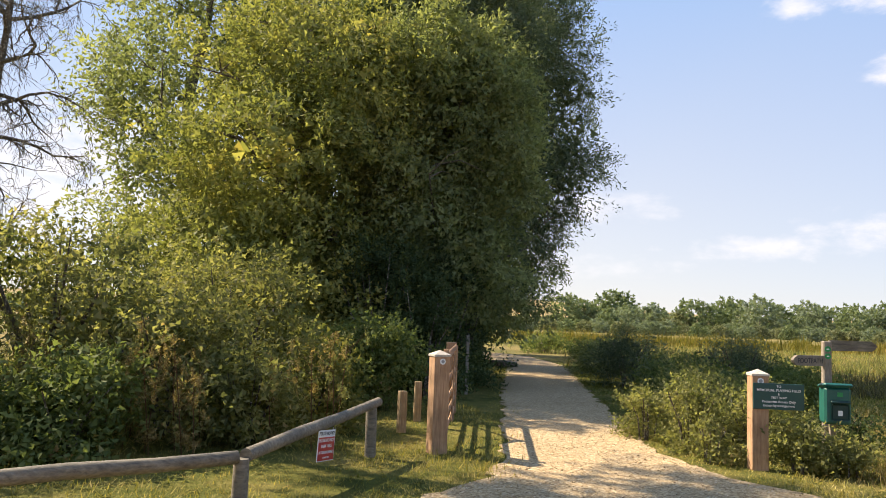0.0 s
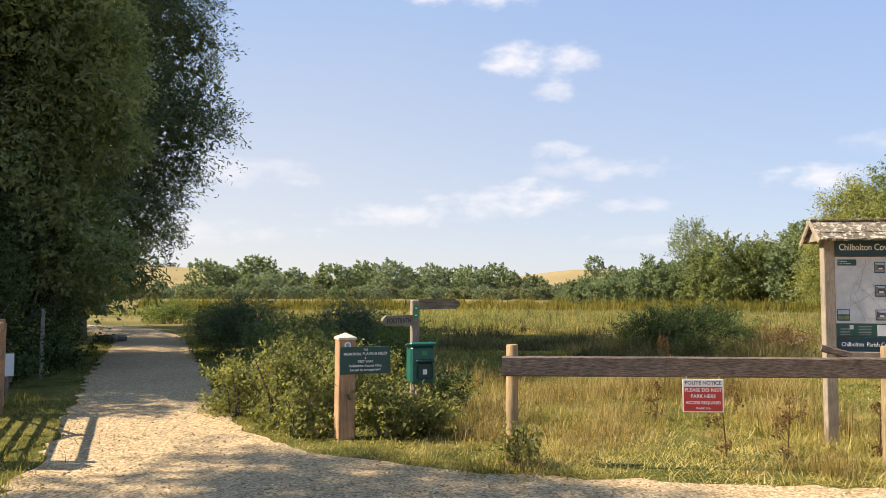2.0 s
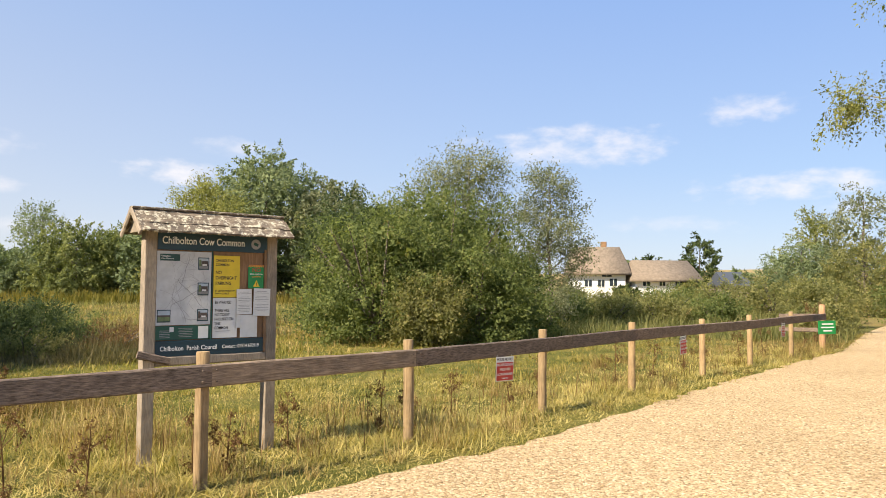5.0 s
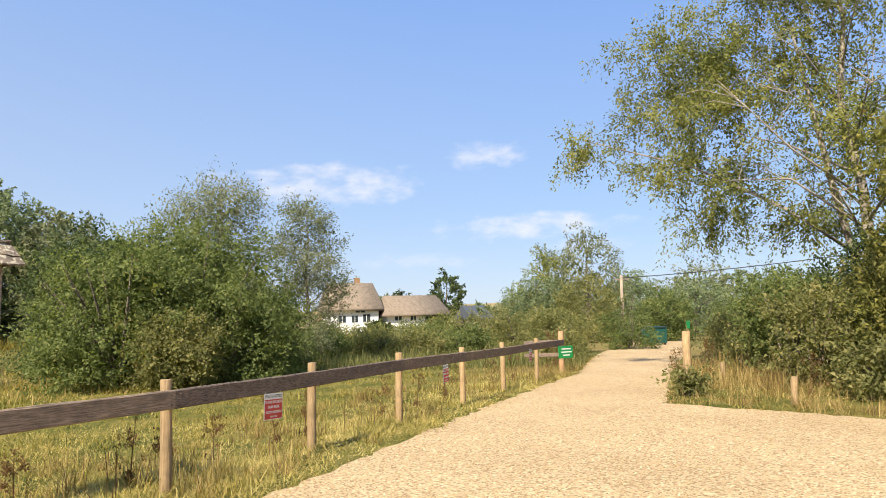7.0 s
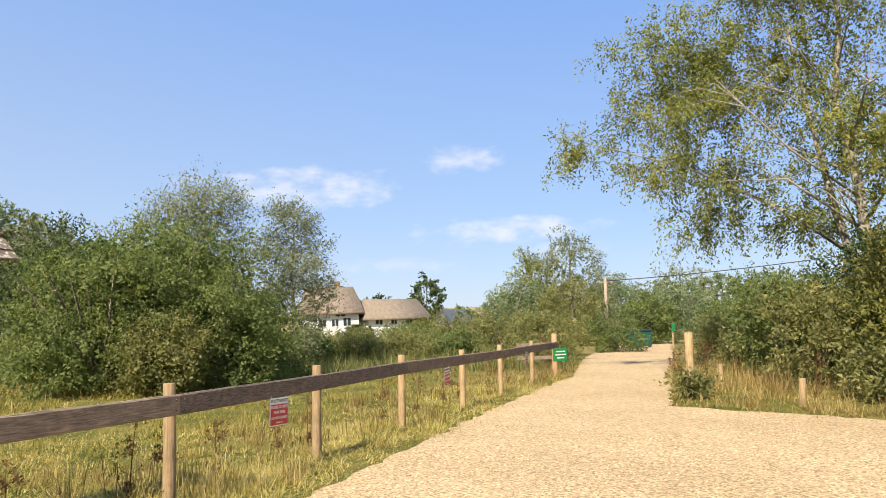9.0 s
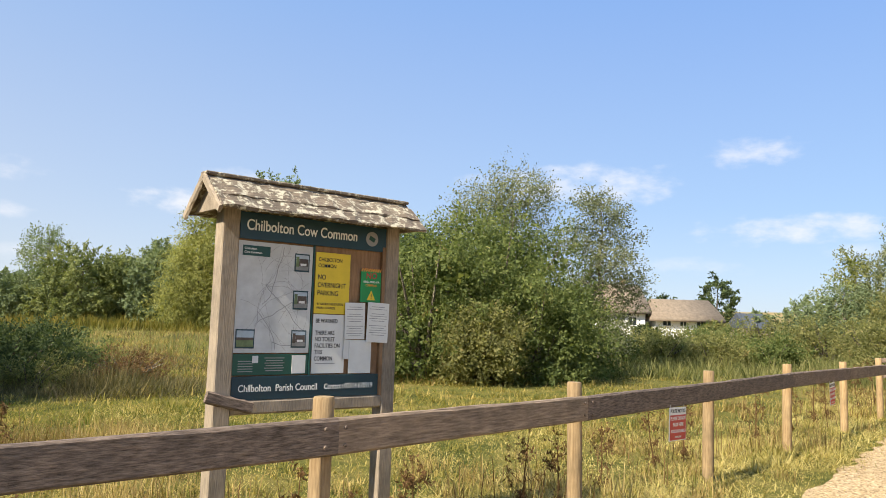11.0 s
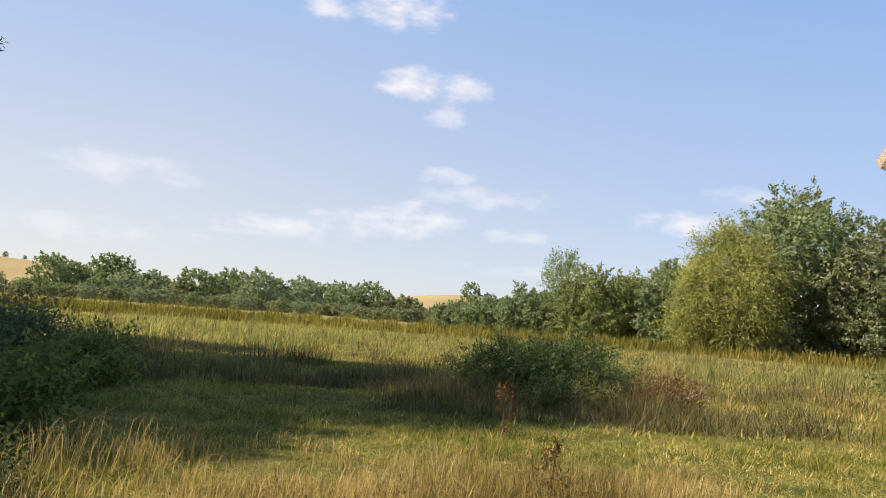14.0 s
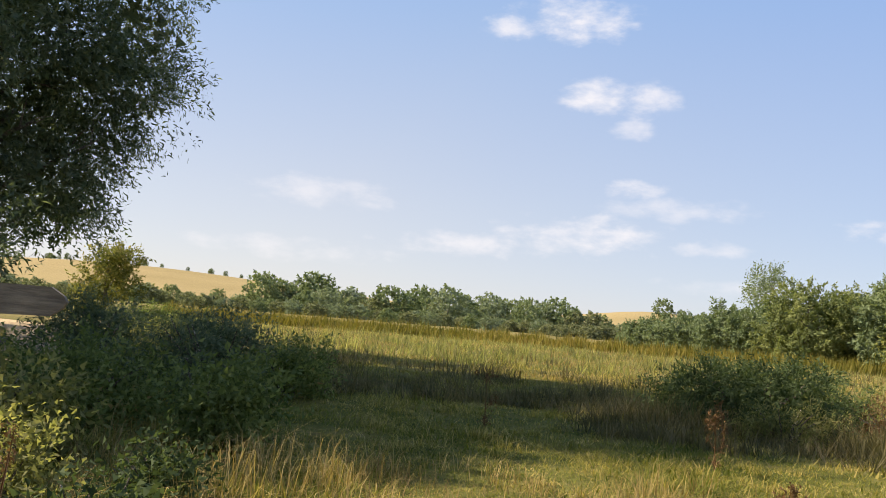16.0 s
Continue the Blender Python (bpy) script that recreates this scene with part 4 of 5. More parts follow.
    for s, z, k in (("CHILBOLTON", 1.93, .036), ("COMMON", 1.888, .036), ("NO", 1.81, .047), ("OVERNIGHT", 1.757, .047), ("PARKING", 1.703, .047), ("BY ORDER CHILBOLTON", 1.63, .022), ("PARISH COUNCIL", 1.603, .022)):
        words(s, k, M_INK, y, (.58, .001, z), align="LEFT", squeeze=.84)
    w = sheet("warning_notice", .56, .815, 1.56, 1.165, M_PAPER, .004, "white paper notice with capital letters", .005)
    for s, z, k in (("BE WARNED", 1.515, .04), ("THERE ARE", 1.435, .04), ("NO TOILET", 1.392, .04), ("FACILITIES ON", 1.349, .04), ("THIS", 1.306, .04), ("COMMON", 1.263, .04)):
        words(s, k, M_INK, w, (.578, .001, z), align="LEFT", squeeze=.76)
    part("print_line", box((.15, .001, .006), (.665, .001, 1.232), bev=0), M_GREYINK, w)
    n = sheet("fire_notice", .925, 1.105, 1.885, 1.655, M_BRIGHTGREEN, -.0, "green safety notice with warning triangle", .005)
    for i in range(9):
        part("stripe", box((.011, .0015, .026), (.935 + .0195 * i, -.0035, 1.884), (0, 35, 0), bev=0), M_ORANGE, n)
    words("NO", .06, M_RED, n, (1.015, -.0032, 1.842))
    words("BBQs, FIRES OR", .02, M_WHITE, n, (1.015, -.0032, 1.80))
    words("CAMPING", .022, M_ORANGE, n, (1.015, -.0032, 1.775))
    bm = bmesh.new()
    vs = [bm.verts.new((1.015 + x, q, 1.672 + z)) for q in (-.0028, -.005) for x, z in ((-.036, 0), (.036, 0), (0, .068))]
    bm.faces.new(vs[:3])
    bm.faces.new(vs[3:][::-1])
    for i in range(3):
        j = (i + 1) % 3
        bm.faces.new((vs[i], vs[j], vs[j + 3], vs[i + 3]))
    bmesh.ops.recalc_face_normals(bm, faces=bm.faces)
    part("warning_triangle", bm, M_YELLOW, n)
    words("!", .05, M_INK, n, (1.015, -.0056, 1.695))
    for u0, u1, z0, z1, yy, tl in ((.80, .965, 1.648, 1.395, -.006, -1), (.98, 1.165, 1.655, 1.375, -.012, 1.5), (.845, 1.03, 1.39, 1.162, -.002, 0), (.80, .86, 1.392, 1.26, .001, 2)):
        q = sheet("paper_sheet", u0, u1, z0, z1, M_PAPER, yy - .006, "typed white paper sheet pinned up", .003, None, tl)
        if z0 > 1.5:
            for i in range(13):
                if i in (2, 7):
                    continue
                part("print_line", box(((u1 - u0) * (.8 if i % 3 else .6), .001, .004), ((u0 + u1) / 2, yy - .0078, z0 - .03 - .0165 * i), (0, tl, 0), bev=0), M_GREYINK, q)
    plank(t, (-.175, -.045, 1.045), (.125, -.045, .965), .075, .03, M_RAIL, 77, "loose_batten", "short dark batten nailed aslant")


def build_track_end():
    for x, y, h, r in ((16.7, -7.85, 1.32, .085), (14.3, -8.6, .5, .06), (19.7, -10.5, .45, .06), (12.6, -9.6, .45, .06)):
        t = thing("edge_post", "round wooden post at the gravel's edge", "post", (x, y, 0), 0, "edge posts")
        round_post(t, (0, 0, 0), h, r, M_POST, int(x), "shaft")
    b = thing("wheeled_bin", "large dark green wheeled refuse container", "bin", (44.6, -21.2, 0), -60)
    part("body", box((1.4, .9, .9), (0, 0, .55), bev=.05), M_BIN, b)
    part("lid", box((1.46, .96, .12), (0, 0, 1.06), bev=.05), M_BINDARK, b)
    for x in (-.55, .55):
        for y in (-.35, .35):
            part("wheel", tube([(x, y - .03, .09), (x, y + .03, .09)], [.09, .09], 12), M_INK, b)
    s = thing("small_green_sign", "small green sign on a wooden stake", "sign", (42.6, -22.3, 0), -62)
    part("stake", box((.09, .09, 1.2), (0, 0, .55)), M_POST, s)
    part("plate", box((.34, .02, .45), (0, -.06, 1.2), bev=.005), M_BRIGHTGREEN, s)
    poles = []
    for x, y, h in ((52, -22.6, 4.7), (88, -43.6, 5.6)):
        t = thing("utility_pole", "wooden overhead line pole", "pole", (x, y, 0), 0, "utility poles")
        smooth(part("shaft", tube([(0, 0, -.2), (0, 0, h)], [.14, .1], 10), M_GREYWOOD, t))
        part("crossarm", box((.1, 1.1, .1), (0, 0, h - .3)), M_GREYWOOD, t)
        poles.append(Vector((x, y, h - .2)))
    poles.append(Vector((40, -40, 6.2)))
    c = thing("overhead_cable", "thin dark overhead cable between poles", "cable", poles[0])
    for a, b2 in ((0, 1), (0, 2)):
        p, q = poles[a] - poles[0], poles[b2] - poles[0]
        part("wire", tube([p.lerp(q, i / 8) - Vector((0, 0, 1.2 * (i / 8) * (1 - i / 8))) for i in range(9)], [.03] * 9, 5), M_INK, c)


def cottage(name, label, at, turn, length, depth, wall_h, ridge, windows, chimney):
    c = thing(name, label, "house", at, turn)
    part("wall", box((length, depth, wall_h), (0, 0, wall_h / 2), bev=.05), M_LIME, c, "white limewashed wall")
    # rounded, thick thatch with hipped ends
    bm = bmesh.new()
    ex, ey = length / 2 + .6, depth / 2 + .6
    rings = []
    for f in (0, .03, .3, .6, .85, 1):
        k = math.sin(f * math.pi / 2) ** .8
        x, y = ex - (ex - length * .46) * f ** 1.2, ey * (1 - f) + .25 * f
        z = wall_h - .35 + (ridge - wall_h + .35) * (f if f > .05 else 0) - (.0 if f else .3)
        ring = []
        for sx, sy in ((-1, -1), (1, -1), (1, 1), (-1, 1)):
            ring += [bm.verts.new((sx * x * (1 if sx * sy < 0 else .985), sy * y, z))]
        rings.append(ring)
    for a, b in zip(rings, rings[1:]):
        for i in range(4):
            bm.faces.new((a[i], a[(i + 1) % 4], b[(i + 1) % 4], b[i]))
    bm.faces.new(rings[0][::-1])
    bm.faces.new(rings[-1])
    bmesh.ops.recalc_face_normals(bm, faces=bm.faces)
    roof = smooth(part("roof", bm, M_THATCH, c, "thick brown thatched roof"))
    if chimney is not None:
        part("chimney", box((.7, .7, 1.2), (chimney, .2, ridge + .1), bev=.03), M_PANEL, roof, "brick chimney")
    for x, z, w, h in windows:
        wd = part("window", box((w, .1, h), (x, -depth / 2 - .02, z), bev=.01), M_GLASS, c, "small dark casement window")
        part("frame", box((w + .12, .06, .07), (x, -depth / 2 - .05, z - h / 2), bev=.01), M_LIME, wd)
        part("glazing_bar", box((.06, .04, h), (x, -depth / 2 - .08, z), bev=.005), M_LIME, wd)
    return c


def build_cottages():
    cottage("thatched_cottage", "white cottage with tall thatched roof", (101, -7.1, 0), -86, 6.5, 6, 4.0, 7.0, ((-1.4, 2.3, .9, .9), (.2, 2.3, .8, .9), (1.7, 2.4, .9, 1.0), (.9, 3.35, 1.2, .5)), 1.0)
    cottage("thatched_cottage", "long low white cottage with thatched roof", (101, -15.0, 0), -80, 7.8, 5.5, 3.2, 5.3, ((-2.5, 2.4, .9, .8), (-.5, 2.4, .7, .8), (1.6, 2.4, .9, .8), (3.0, 2.4, .6, .8)), None)
    b = thing("barn", "low barn with a dark slate roof", "building", (117, -27.4, 0), -75)
    part("wall", box((3.4, 6, 2.2), (0, 0, 1.1), bev=.03), M_GREYWOOD, b)
    bm = bmesh.new()
    vs = [bm.verts.new(p) for p in ((-2, -3.4, 2.1), (2, -3.4, 2.1), (2, 3.4, 2.1), (-2, 3.4, 2.1), (-2, 0, 4.2), (2, 0, 4.2))]
    for q in ((0, 1, 5, 4), (2, 3, 4, 5), (0, 4, 3), (1, 2, 5), (3, 2, 1, 0)):
        bm.faces.new([vs[i] for i in q])
    part("roof", bm, M_SLATE, b, "dark slate roof")


build_notice_board()
build_fence()
fence_signs()
build_gate()
build_low_rail()
build_sign_post()
build_fingerpost()
build_track_end()
build_cottages()

# ---- trees and bushes ----


def shifted(clumps, x, y, z=0):
    return [(a + x, b + y, c + z, d, e, f) for a, b, c, d, e, f in clumps]


def build_near_trees():
    tree("olive_tree", "tall yellowing olive-green tree with dense crown", (-1.3, 18.0, 0), dome(4.2, 9.5, 46, 11, .06), 170000, .125, L_OLIVE, 11, 4, .28, 18, 1, spray=.36, core=50)
    tree("dark_tree", "dense dark green tree beside the path", (2.3, 18.2, 0), dome(3.0, 9.2, 44, 12, .22), 120000, .125, L_SALLOW, 8.5, 3, .22, 16, 2, spray=.33)
    tree("willow_tree", "dark grey-green willow overhanging the gravel path", (5.5, 27.6, 0), dome(4.4, 18.5, 46, 13, .36) + [(3.7, 1.4, 9.4, 2.0, 2.0, 1.9), (3.5, .2, 7.6, 1.8, 1.8, 1.6), (2.8, 1.2, 5.9, 1.6, 1.6, 1.3), (3.5, 1, 11.4, 2.0, 2.0, 1.7), (2.7, .8, 13.2, 2.1, 2.1, 1.7), (2.6, 1, 15.2, 2.0, 2.0, 1.6), (2.6, .9, 4.6, 1.4, 1.4, 1.2), (1.5, -.5, 4.6, 1.5, 1.5, 1.5), (-.6, 0, 3.2, 1.7, 1.7, 2.2), (-1.8, -1, 4.4, 1.9, 1.9, 2.2), (-.2, -.6, 5.2, 1.8, 1.8, 1.8)], 215000, .16, L_WILLOW, 14, 3.0, .3, 18, 3, aspect=.26, spray=.42, droop=.25, shell=.5)
    tree("poplar_tree", "tall pale olive tree behind the thicket", (-4.8, 23.5, 0), dome(3.6, 14.5, 30, 14, .08), 60000, .15, L_SALLOW, 14, 3.6, .3, 16, 4, spray=.45, core=40)
    tree("dark_tree", "shaded broad tree along the path", (5.2, 38, 0), dome(4.6, 18, 28, 15, .06), 30000, .2, L_DARKSHADE, 11, 4, .28, 14, 5, spray=.5)
    tree("dark_tree", "shaded broad tree behind the path thicket", (-.6, 22.5, 0), dome(3.8, 13, 28, 18, .08), 45000, .18, L_DARKSHADE, 9, 3.4, .26, 14, 9, spray=.45, core=40)
    tree("dark_tree", "shaded broad tree along the path", (2.2, 31, 0), dome(4.3, 17, 28, 19, .08), 34000, .2, L_DARKSHADE, 10, 3.6, .26, 14, 10, spray=.5)
    tree("willow_tree", "dark grey-green willow overhanging the gravel path", (3.3, 21.6, 0), dome(3.2, 16.0, 36, 23, .16), 90000, .16, L_WILLOW, 12, 3.0, .26, 16, 13, aspect=.26, spray=.42, droop=.25, shell=.5)
    tree("hedge_tree", "yellow-green small tree lit by the sun", (13.4, 60, 0), dome(2.7, 4.7, 14, 16, .1), 12000, .2, L_YELLOW, 3.8, 2, .14, 10, 6, spray=.4)
    # the darkest thickets hold the shade below the crowns in their leaf colour
    for i, (x, y, r, h, n, mat, lab) in enumerate((
            (0.0, 12.6, 1.2, 1.5, 12000, L_BRAMBLE, "shaded leafy thicket under the trees"), (-2.2, 11.6, 1.6, 2.4, 16000, L_SHRUB, "tangled pale green bramble thicket by the track"),
            (1.6, 18.5, 1.8, 3.6, 12000, L_BRAMBLE, "shaded leafy thicket under the trees"), (3.2, 22, 1.6, 3.2, 9000, L_BRAMBLE, "shaded leafy thicket under the trees"), (4.3, 26.4, 1.6, 4.2, 8000, L_DARKSHADE, "leafy thicket beside the path with shade darkened into its leaves"), (4.8, 31.2, 1.6, 4.4, 7000, L_DARKSHADE, "leafy thicket beside the path with shade darkened into its leaves"), (4.5, 36.5, 2.0, 4.6, 6000, L_DARKSHADE, "leafy thicket beside the path with shade darkened into its leaves"), (2.9, 17.2, 1.0, 2.8, 6000, L_DARKSHADE, "leafy thicket beside the path with shade darkened into its leaves"), (1.5, 14.8, 1.0, 2.6, 7000, L_DARKSHADE, "leafy thicket beside the path with shade darkened into its leaves"), (2.2, 16.3, 1.1, 3.4, 8000, L_DARKSHADE, "leafy thicket beside the path with shade darkened into its leaves"), (0.6, 15.4, 1.3, 3.2, 8000, L_DARKSHADE, "leafy thicket beside the path with shade darkened into its leaves"),
            (-4.3, 9.8, 1.9, 2.7, 18000, L_SHRUB, "tangled pale green bramble thicket by the track"), (-2.6, 9.2, 1.15, 1.75, 10000, L_SHRUB, "pale seeding willowherb and bramble"),
            (-6.4, 8.9, 2.0, 3.3, 15000, L_BRAMBLE, "shaded bramble thicket behind the rail"), (-3.4, 7.4, .8, 1.0, 6500, L_BRAMBLE, "low brambles behind the log rail"),
            (-1.6, 8.6, .75, .95, 5500, L_SHRUB, "pale weeds behind the log rail"), (-5.2, 6.4, 1.1, 1.3, 8000, L_BRAMBLE, "low brambles behind the log rail"),
            (-0.9, 9.9, .7, 1.15, 5000, L_YELLOW, "sunlit yellowing weeds near the rail"))):
        bush("thicket", lab, (x, y, 0), r, h, int(n * 1.5), .075, mat, 100 + i, 16, "thicket by the track", spray=.24)
    for x, y, ln, r, a in ((6.15, 25.3, .9, .13, 70), (6.35, 25.8, .7, .11, 20), (6.05, 26.1, .8, .12, 120)):
        t = thing("fallen_log", "short dark log lying at the path's edge", "log", (x, y, r), a, "logs by the path")
        smooth(part("log", tube([(-ln / 2, 0, 0), (0, .03, .01), (ln / 2, 0, 0)], [r, r * .95, r * .85], 12), M_BARK, t))
    tree("ash_tree", "tall leafy tree shading the gravel", (-6.3, 11.9, 0), dome(2.5, 13.0, 22, 17, .7), 15000, .16, L_OLIVE, 12, 2.2, .2, 14, 8, spray=.4, start=.72, core=20)
    # bare tree over the thicket
    t = thing("bare_tree", "leafless dead tree with crooked grey branches", "tree", (-6.85, 13.4, 0))
    bm = bmesh.new()
    g = random.Random(31)
    stem = [Vector(p) for p in ((0, 0, -.1), (.05, 0, 1.6), (-.1, .1, 3.2), (.1, 0, 4.8), (.3, -.1, 6.4), (.35, 0, 8))]
    tube(stem, [.16, .13, .11, .09, .06, .02], 8, bm)
    for i in range(20):
        f = 1.5 + 3.2 * i / 19
        k = min(int(f), 4)
        a = i * 2.4
        crooked(bm, stem[k].lerp(stem[k + 1], f - k), Vector((math.cos(a), math.sin(a), .35)), g.uniform(1.7, 2.9), .042, 2, g)
    part("trunk", bm, M_BARK, t)


def build_path_bushes():
    for i, (x, y, r, h, mat, n) in enumerate(((5.9, 11.4, 1.0, .95, L_SHRUB, 9000), (7.0, 13.6, 1.3, 1.05, L_BRAMBLE, 12000), (9.0, 15.2, 1.2, 1.65, L_WILLOW, 15000), (7.6, 18.2, 1.2, 1.65, L_WILLOW, 13000),
                                              (9.6, 19.6, 1.5, 1.0, L_SHRUB, 9000), (9.2, 23, 1.4, 1.2, L_SALLOW, 8000), (11.4, 27, 1.6, 1.1, L_SALLOW, 8000), (12.6, 33, 1.8, 1.2, L_BRAMBLE, 8000),
                                              (12.5, 41, 2.2, 1.4, L_BRAMBLE, 8000), (8.2, 11.9, .8, .95, L_BRAMBLE, 6500), (10.6, 16.4, .9, 1.05, L_BRAMBLE, 6000))):
        bush("path_bush", "dark grey-green willow bush beside the gravel path" if mat is L_WILLOW else "green bramble bush by the path", (x, y, 0), r * .9, h * .86, n, .075, mat, 200 + i, 14, "bushes by the path", spray=.24, aspect=.28 if mat is L_WILLOW else .45)
    for i, (x, y, r, h, n) in enumerate(((4.15, 8.35, .62, 1.0, 6500), (3.98, 9.3, .55, .8, 4500), (4.75, 8.0, .5, .95, 4500), (4.8, 6.95, .42, .62, 4500), (5.2, 6.7, .38, .42, 3500), (4.0, 7.55, .3, .55, 2500), (4.9, 9.6, .8, 1.05, 5000), (5.0, 4.95, .22, .5, 900), (6.5, 8.3, .5, .6, 3500), (7.1, 9.5, .5, .5, 3000), (6.0, 9.2, .6, .8, 4000))):
        # shrubs beyond x 6.3 get the darker leaves as painted tree shade
        bush("sign_bush", "leafy green shrub growing round the sign post", (x, y, 0), r * .85, h * .86, n, .05, L_DARKSHADE if x > 6.3 else L_SHRUB, 240 + i, 10, "shrubs at the sign", spray=.16, core=20)
    bush("meadow_bush", "dark green willow scrub in the meadow", (18.6, 13.0, 0), 1.9, 1.08, 40000, .08, L_DARKSHADE, 260, 30, spray=.2, aspect=.35)
    bush("meadow_bush", "dark green willow scrub in the meadow", (21.2, 13.6, 0), 1.4, .8, 9000, .09, L_BRAMBLE, 261, 14, spray=.2, aspect=.25)
    bush("meadow_bush", "low green scrub at the shaded meadow's edge", (17.2, 11.4, 0), .8, .6, 5000, .07, L_SHRUB, 262, 10, spray=.18, aspect=.2)
    bush("meadow_bush", "rusty dead weeds beside the scrub", (19.4, 10.6, 0), 1.1, .65, 5000, .08, L_RUST, 263, 12, spray=.2, aspect=.18)


def build_bramble_stand():
    for i, (x, y, r, h, mat) in enumerate(((27.0, 5.9, 2.3, 3.8, L_BRAMBLE), (24.6, 5.0, 2.3, 3.9, L_BRAMBLE), (26.2, 3.3, 2.6, 4.7, L_BRAMBLE), (24.7, 2.0, 1.6, 3.0, L_BRAMBLE), (28.6, 6.2, 2.8, 4.8, L_DARKSHADE), (23.4, 3.2, 1.0, 1.7, L_SHRUB), (27.6, 1.2, 1.3, 2.6, L_BRAMBLE), (31, 6.6, 2.6, 4.4, L_DARKSHADE))):
        bush("bramble_bank", "tall sunlit hawthorn and bramble bank", (x, y, 0), r * 1.12, h, 30000, .09, mat, 300 + i, 28, "bramble bank", spray=.36, per=44)
    tree("thin_tree", "thin half-bare ash tree with pale leaves", (32.5, 3.0, 0), dome(2.4, 7.3, 22, 41, .3), 42000, .085, L_PALE, 7.2, 1.9, .11, 20, 41, spray=.4, twigs=5, start=.3, core=40)
    tree("thin_tree", "slender airy tree with sparse leaves", (31.6, -.25, 0), dome(1.45, 6.7, 20, 42, .08), 30000, .085, L_PALE, 6.1, 1.5, .09, 18, 42, spray=.36, twigs=4, start=.3, core=40)


def build_back_trees():
    def ray(az, d):
        return 5.2 + d * math.sin(radians(az)), 3.1 + d * math.cos(radians(az)), 0
    tree("big_tree", "large rounded dark grey-green tree", ray(70.5, 84), round_crown(9.4, 18.2, 30, 51, .08), 64000, .33, L_FARHAZE, 13, 6, .5, 14, 51, spray=.45)
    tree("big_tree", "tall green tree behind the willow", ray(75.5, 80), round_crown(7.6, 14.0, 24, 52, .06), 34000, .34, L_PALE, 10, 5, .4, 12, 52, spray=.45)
    tree("big_tree", "tall green tree behind the willow", ray(80.5, 78), round_crown(7, 11, 22, 57, .06), 26000, .34, L_FARHAZE, 9, 5, .4, 12, 57, spray=.45)
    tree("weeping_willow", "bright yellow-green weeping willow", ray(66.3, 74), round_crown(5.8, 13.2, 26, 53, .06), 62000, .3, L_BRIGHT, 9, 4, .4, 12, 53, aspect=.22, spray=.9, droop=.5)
    for az, d, r, h, mat, s in ((62.6, 80, 3.2, 8.6, L_FARHAZE, 54), (57.2, 88, 5.0, 8.6, L_MID, 55), (60, 92, 3.4, 8.4, L_MID, 56), (62.0, 90, 3.6, 9.4, L_FARHAZE, 65), (58.6, 98, 4.2, 7.4, L_FARHAZE, 66), (55.6, 99, 4.0, 6.6, L_MID, 67), (47.2, 108, 4.0, 3.6, L_FARHAZE, 68), (64, 78, 3.0, 8.0, L_FARHAZE, 58), (52.4, 95, 4.4, 5.4, L_FARHAZE, 59), (49.5, 100, 4.4, 4.2, L_FARHAZE, 60), (54.6, 92, 3.6, 6.0, L_FARHAZE, 61), (86, 76, 6, 9, L_FARHAZE, 62)):
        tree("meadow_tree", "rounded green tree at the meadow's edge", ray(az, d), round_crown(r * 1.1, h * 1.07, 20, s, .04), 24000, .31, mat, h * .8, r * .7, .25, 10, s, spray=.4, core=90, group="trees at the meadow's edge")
    tree("sparse_tree", "tall thin-crowned tree with flat top", ray(54.9, 125), dome(4.4, 13.5, 12, 63, .68), 5200, .32, L_FARHAZE, 13, 4.4, .22, 20, 63, spray=.9, start=.5, twigs=4, core=0)
    tree("dead_tree", "half-dead tree with bare top", ray(51.6, 96), dome(1.8, 6.6, 7, 64, .4), 1200, .4, L_FARHAZE, 7, 1.8, .14, 18, 64, spray=.6, twigs=4, core=0)


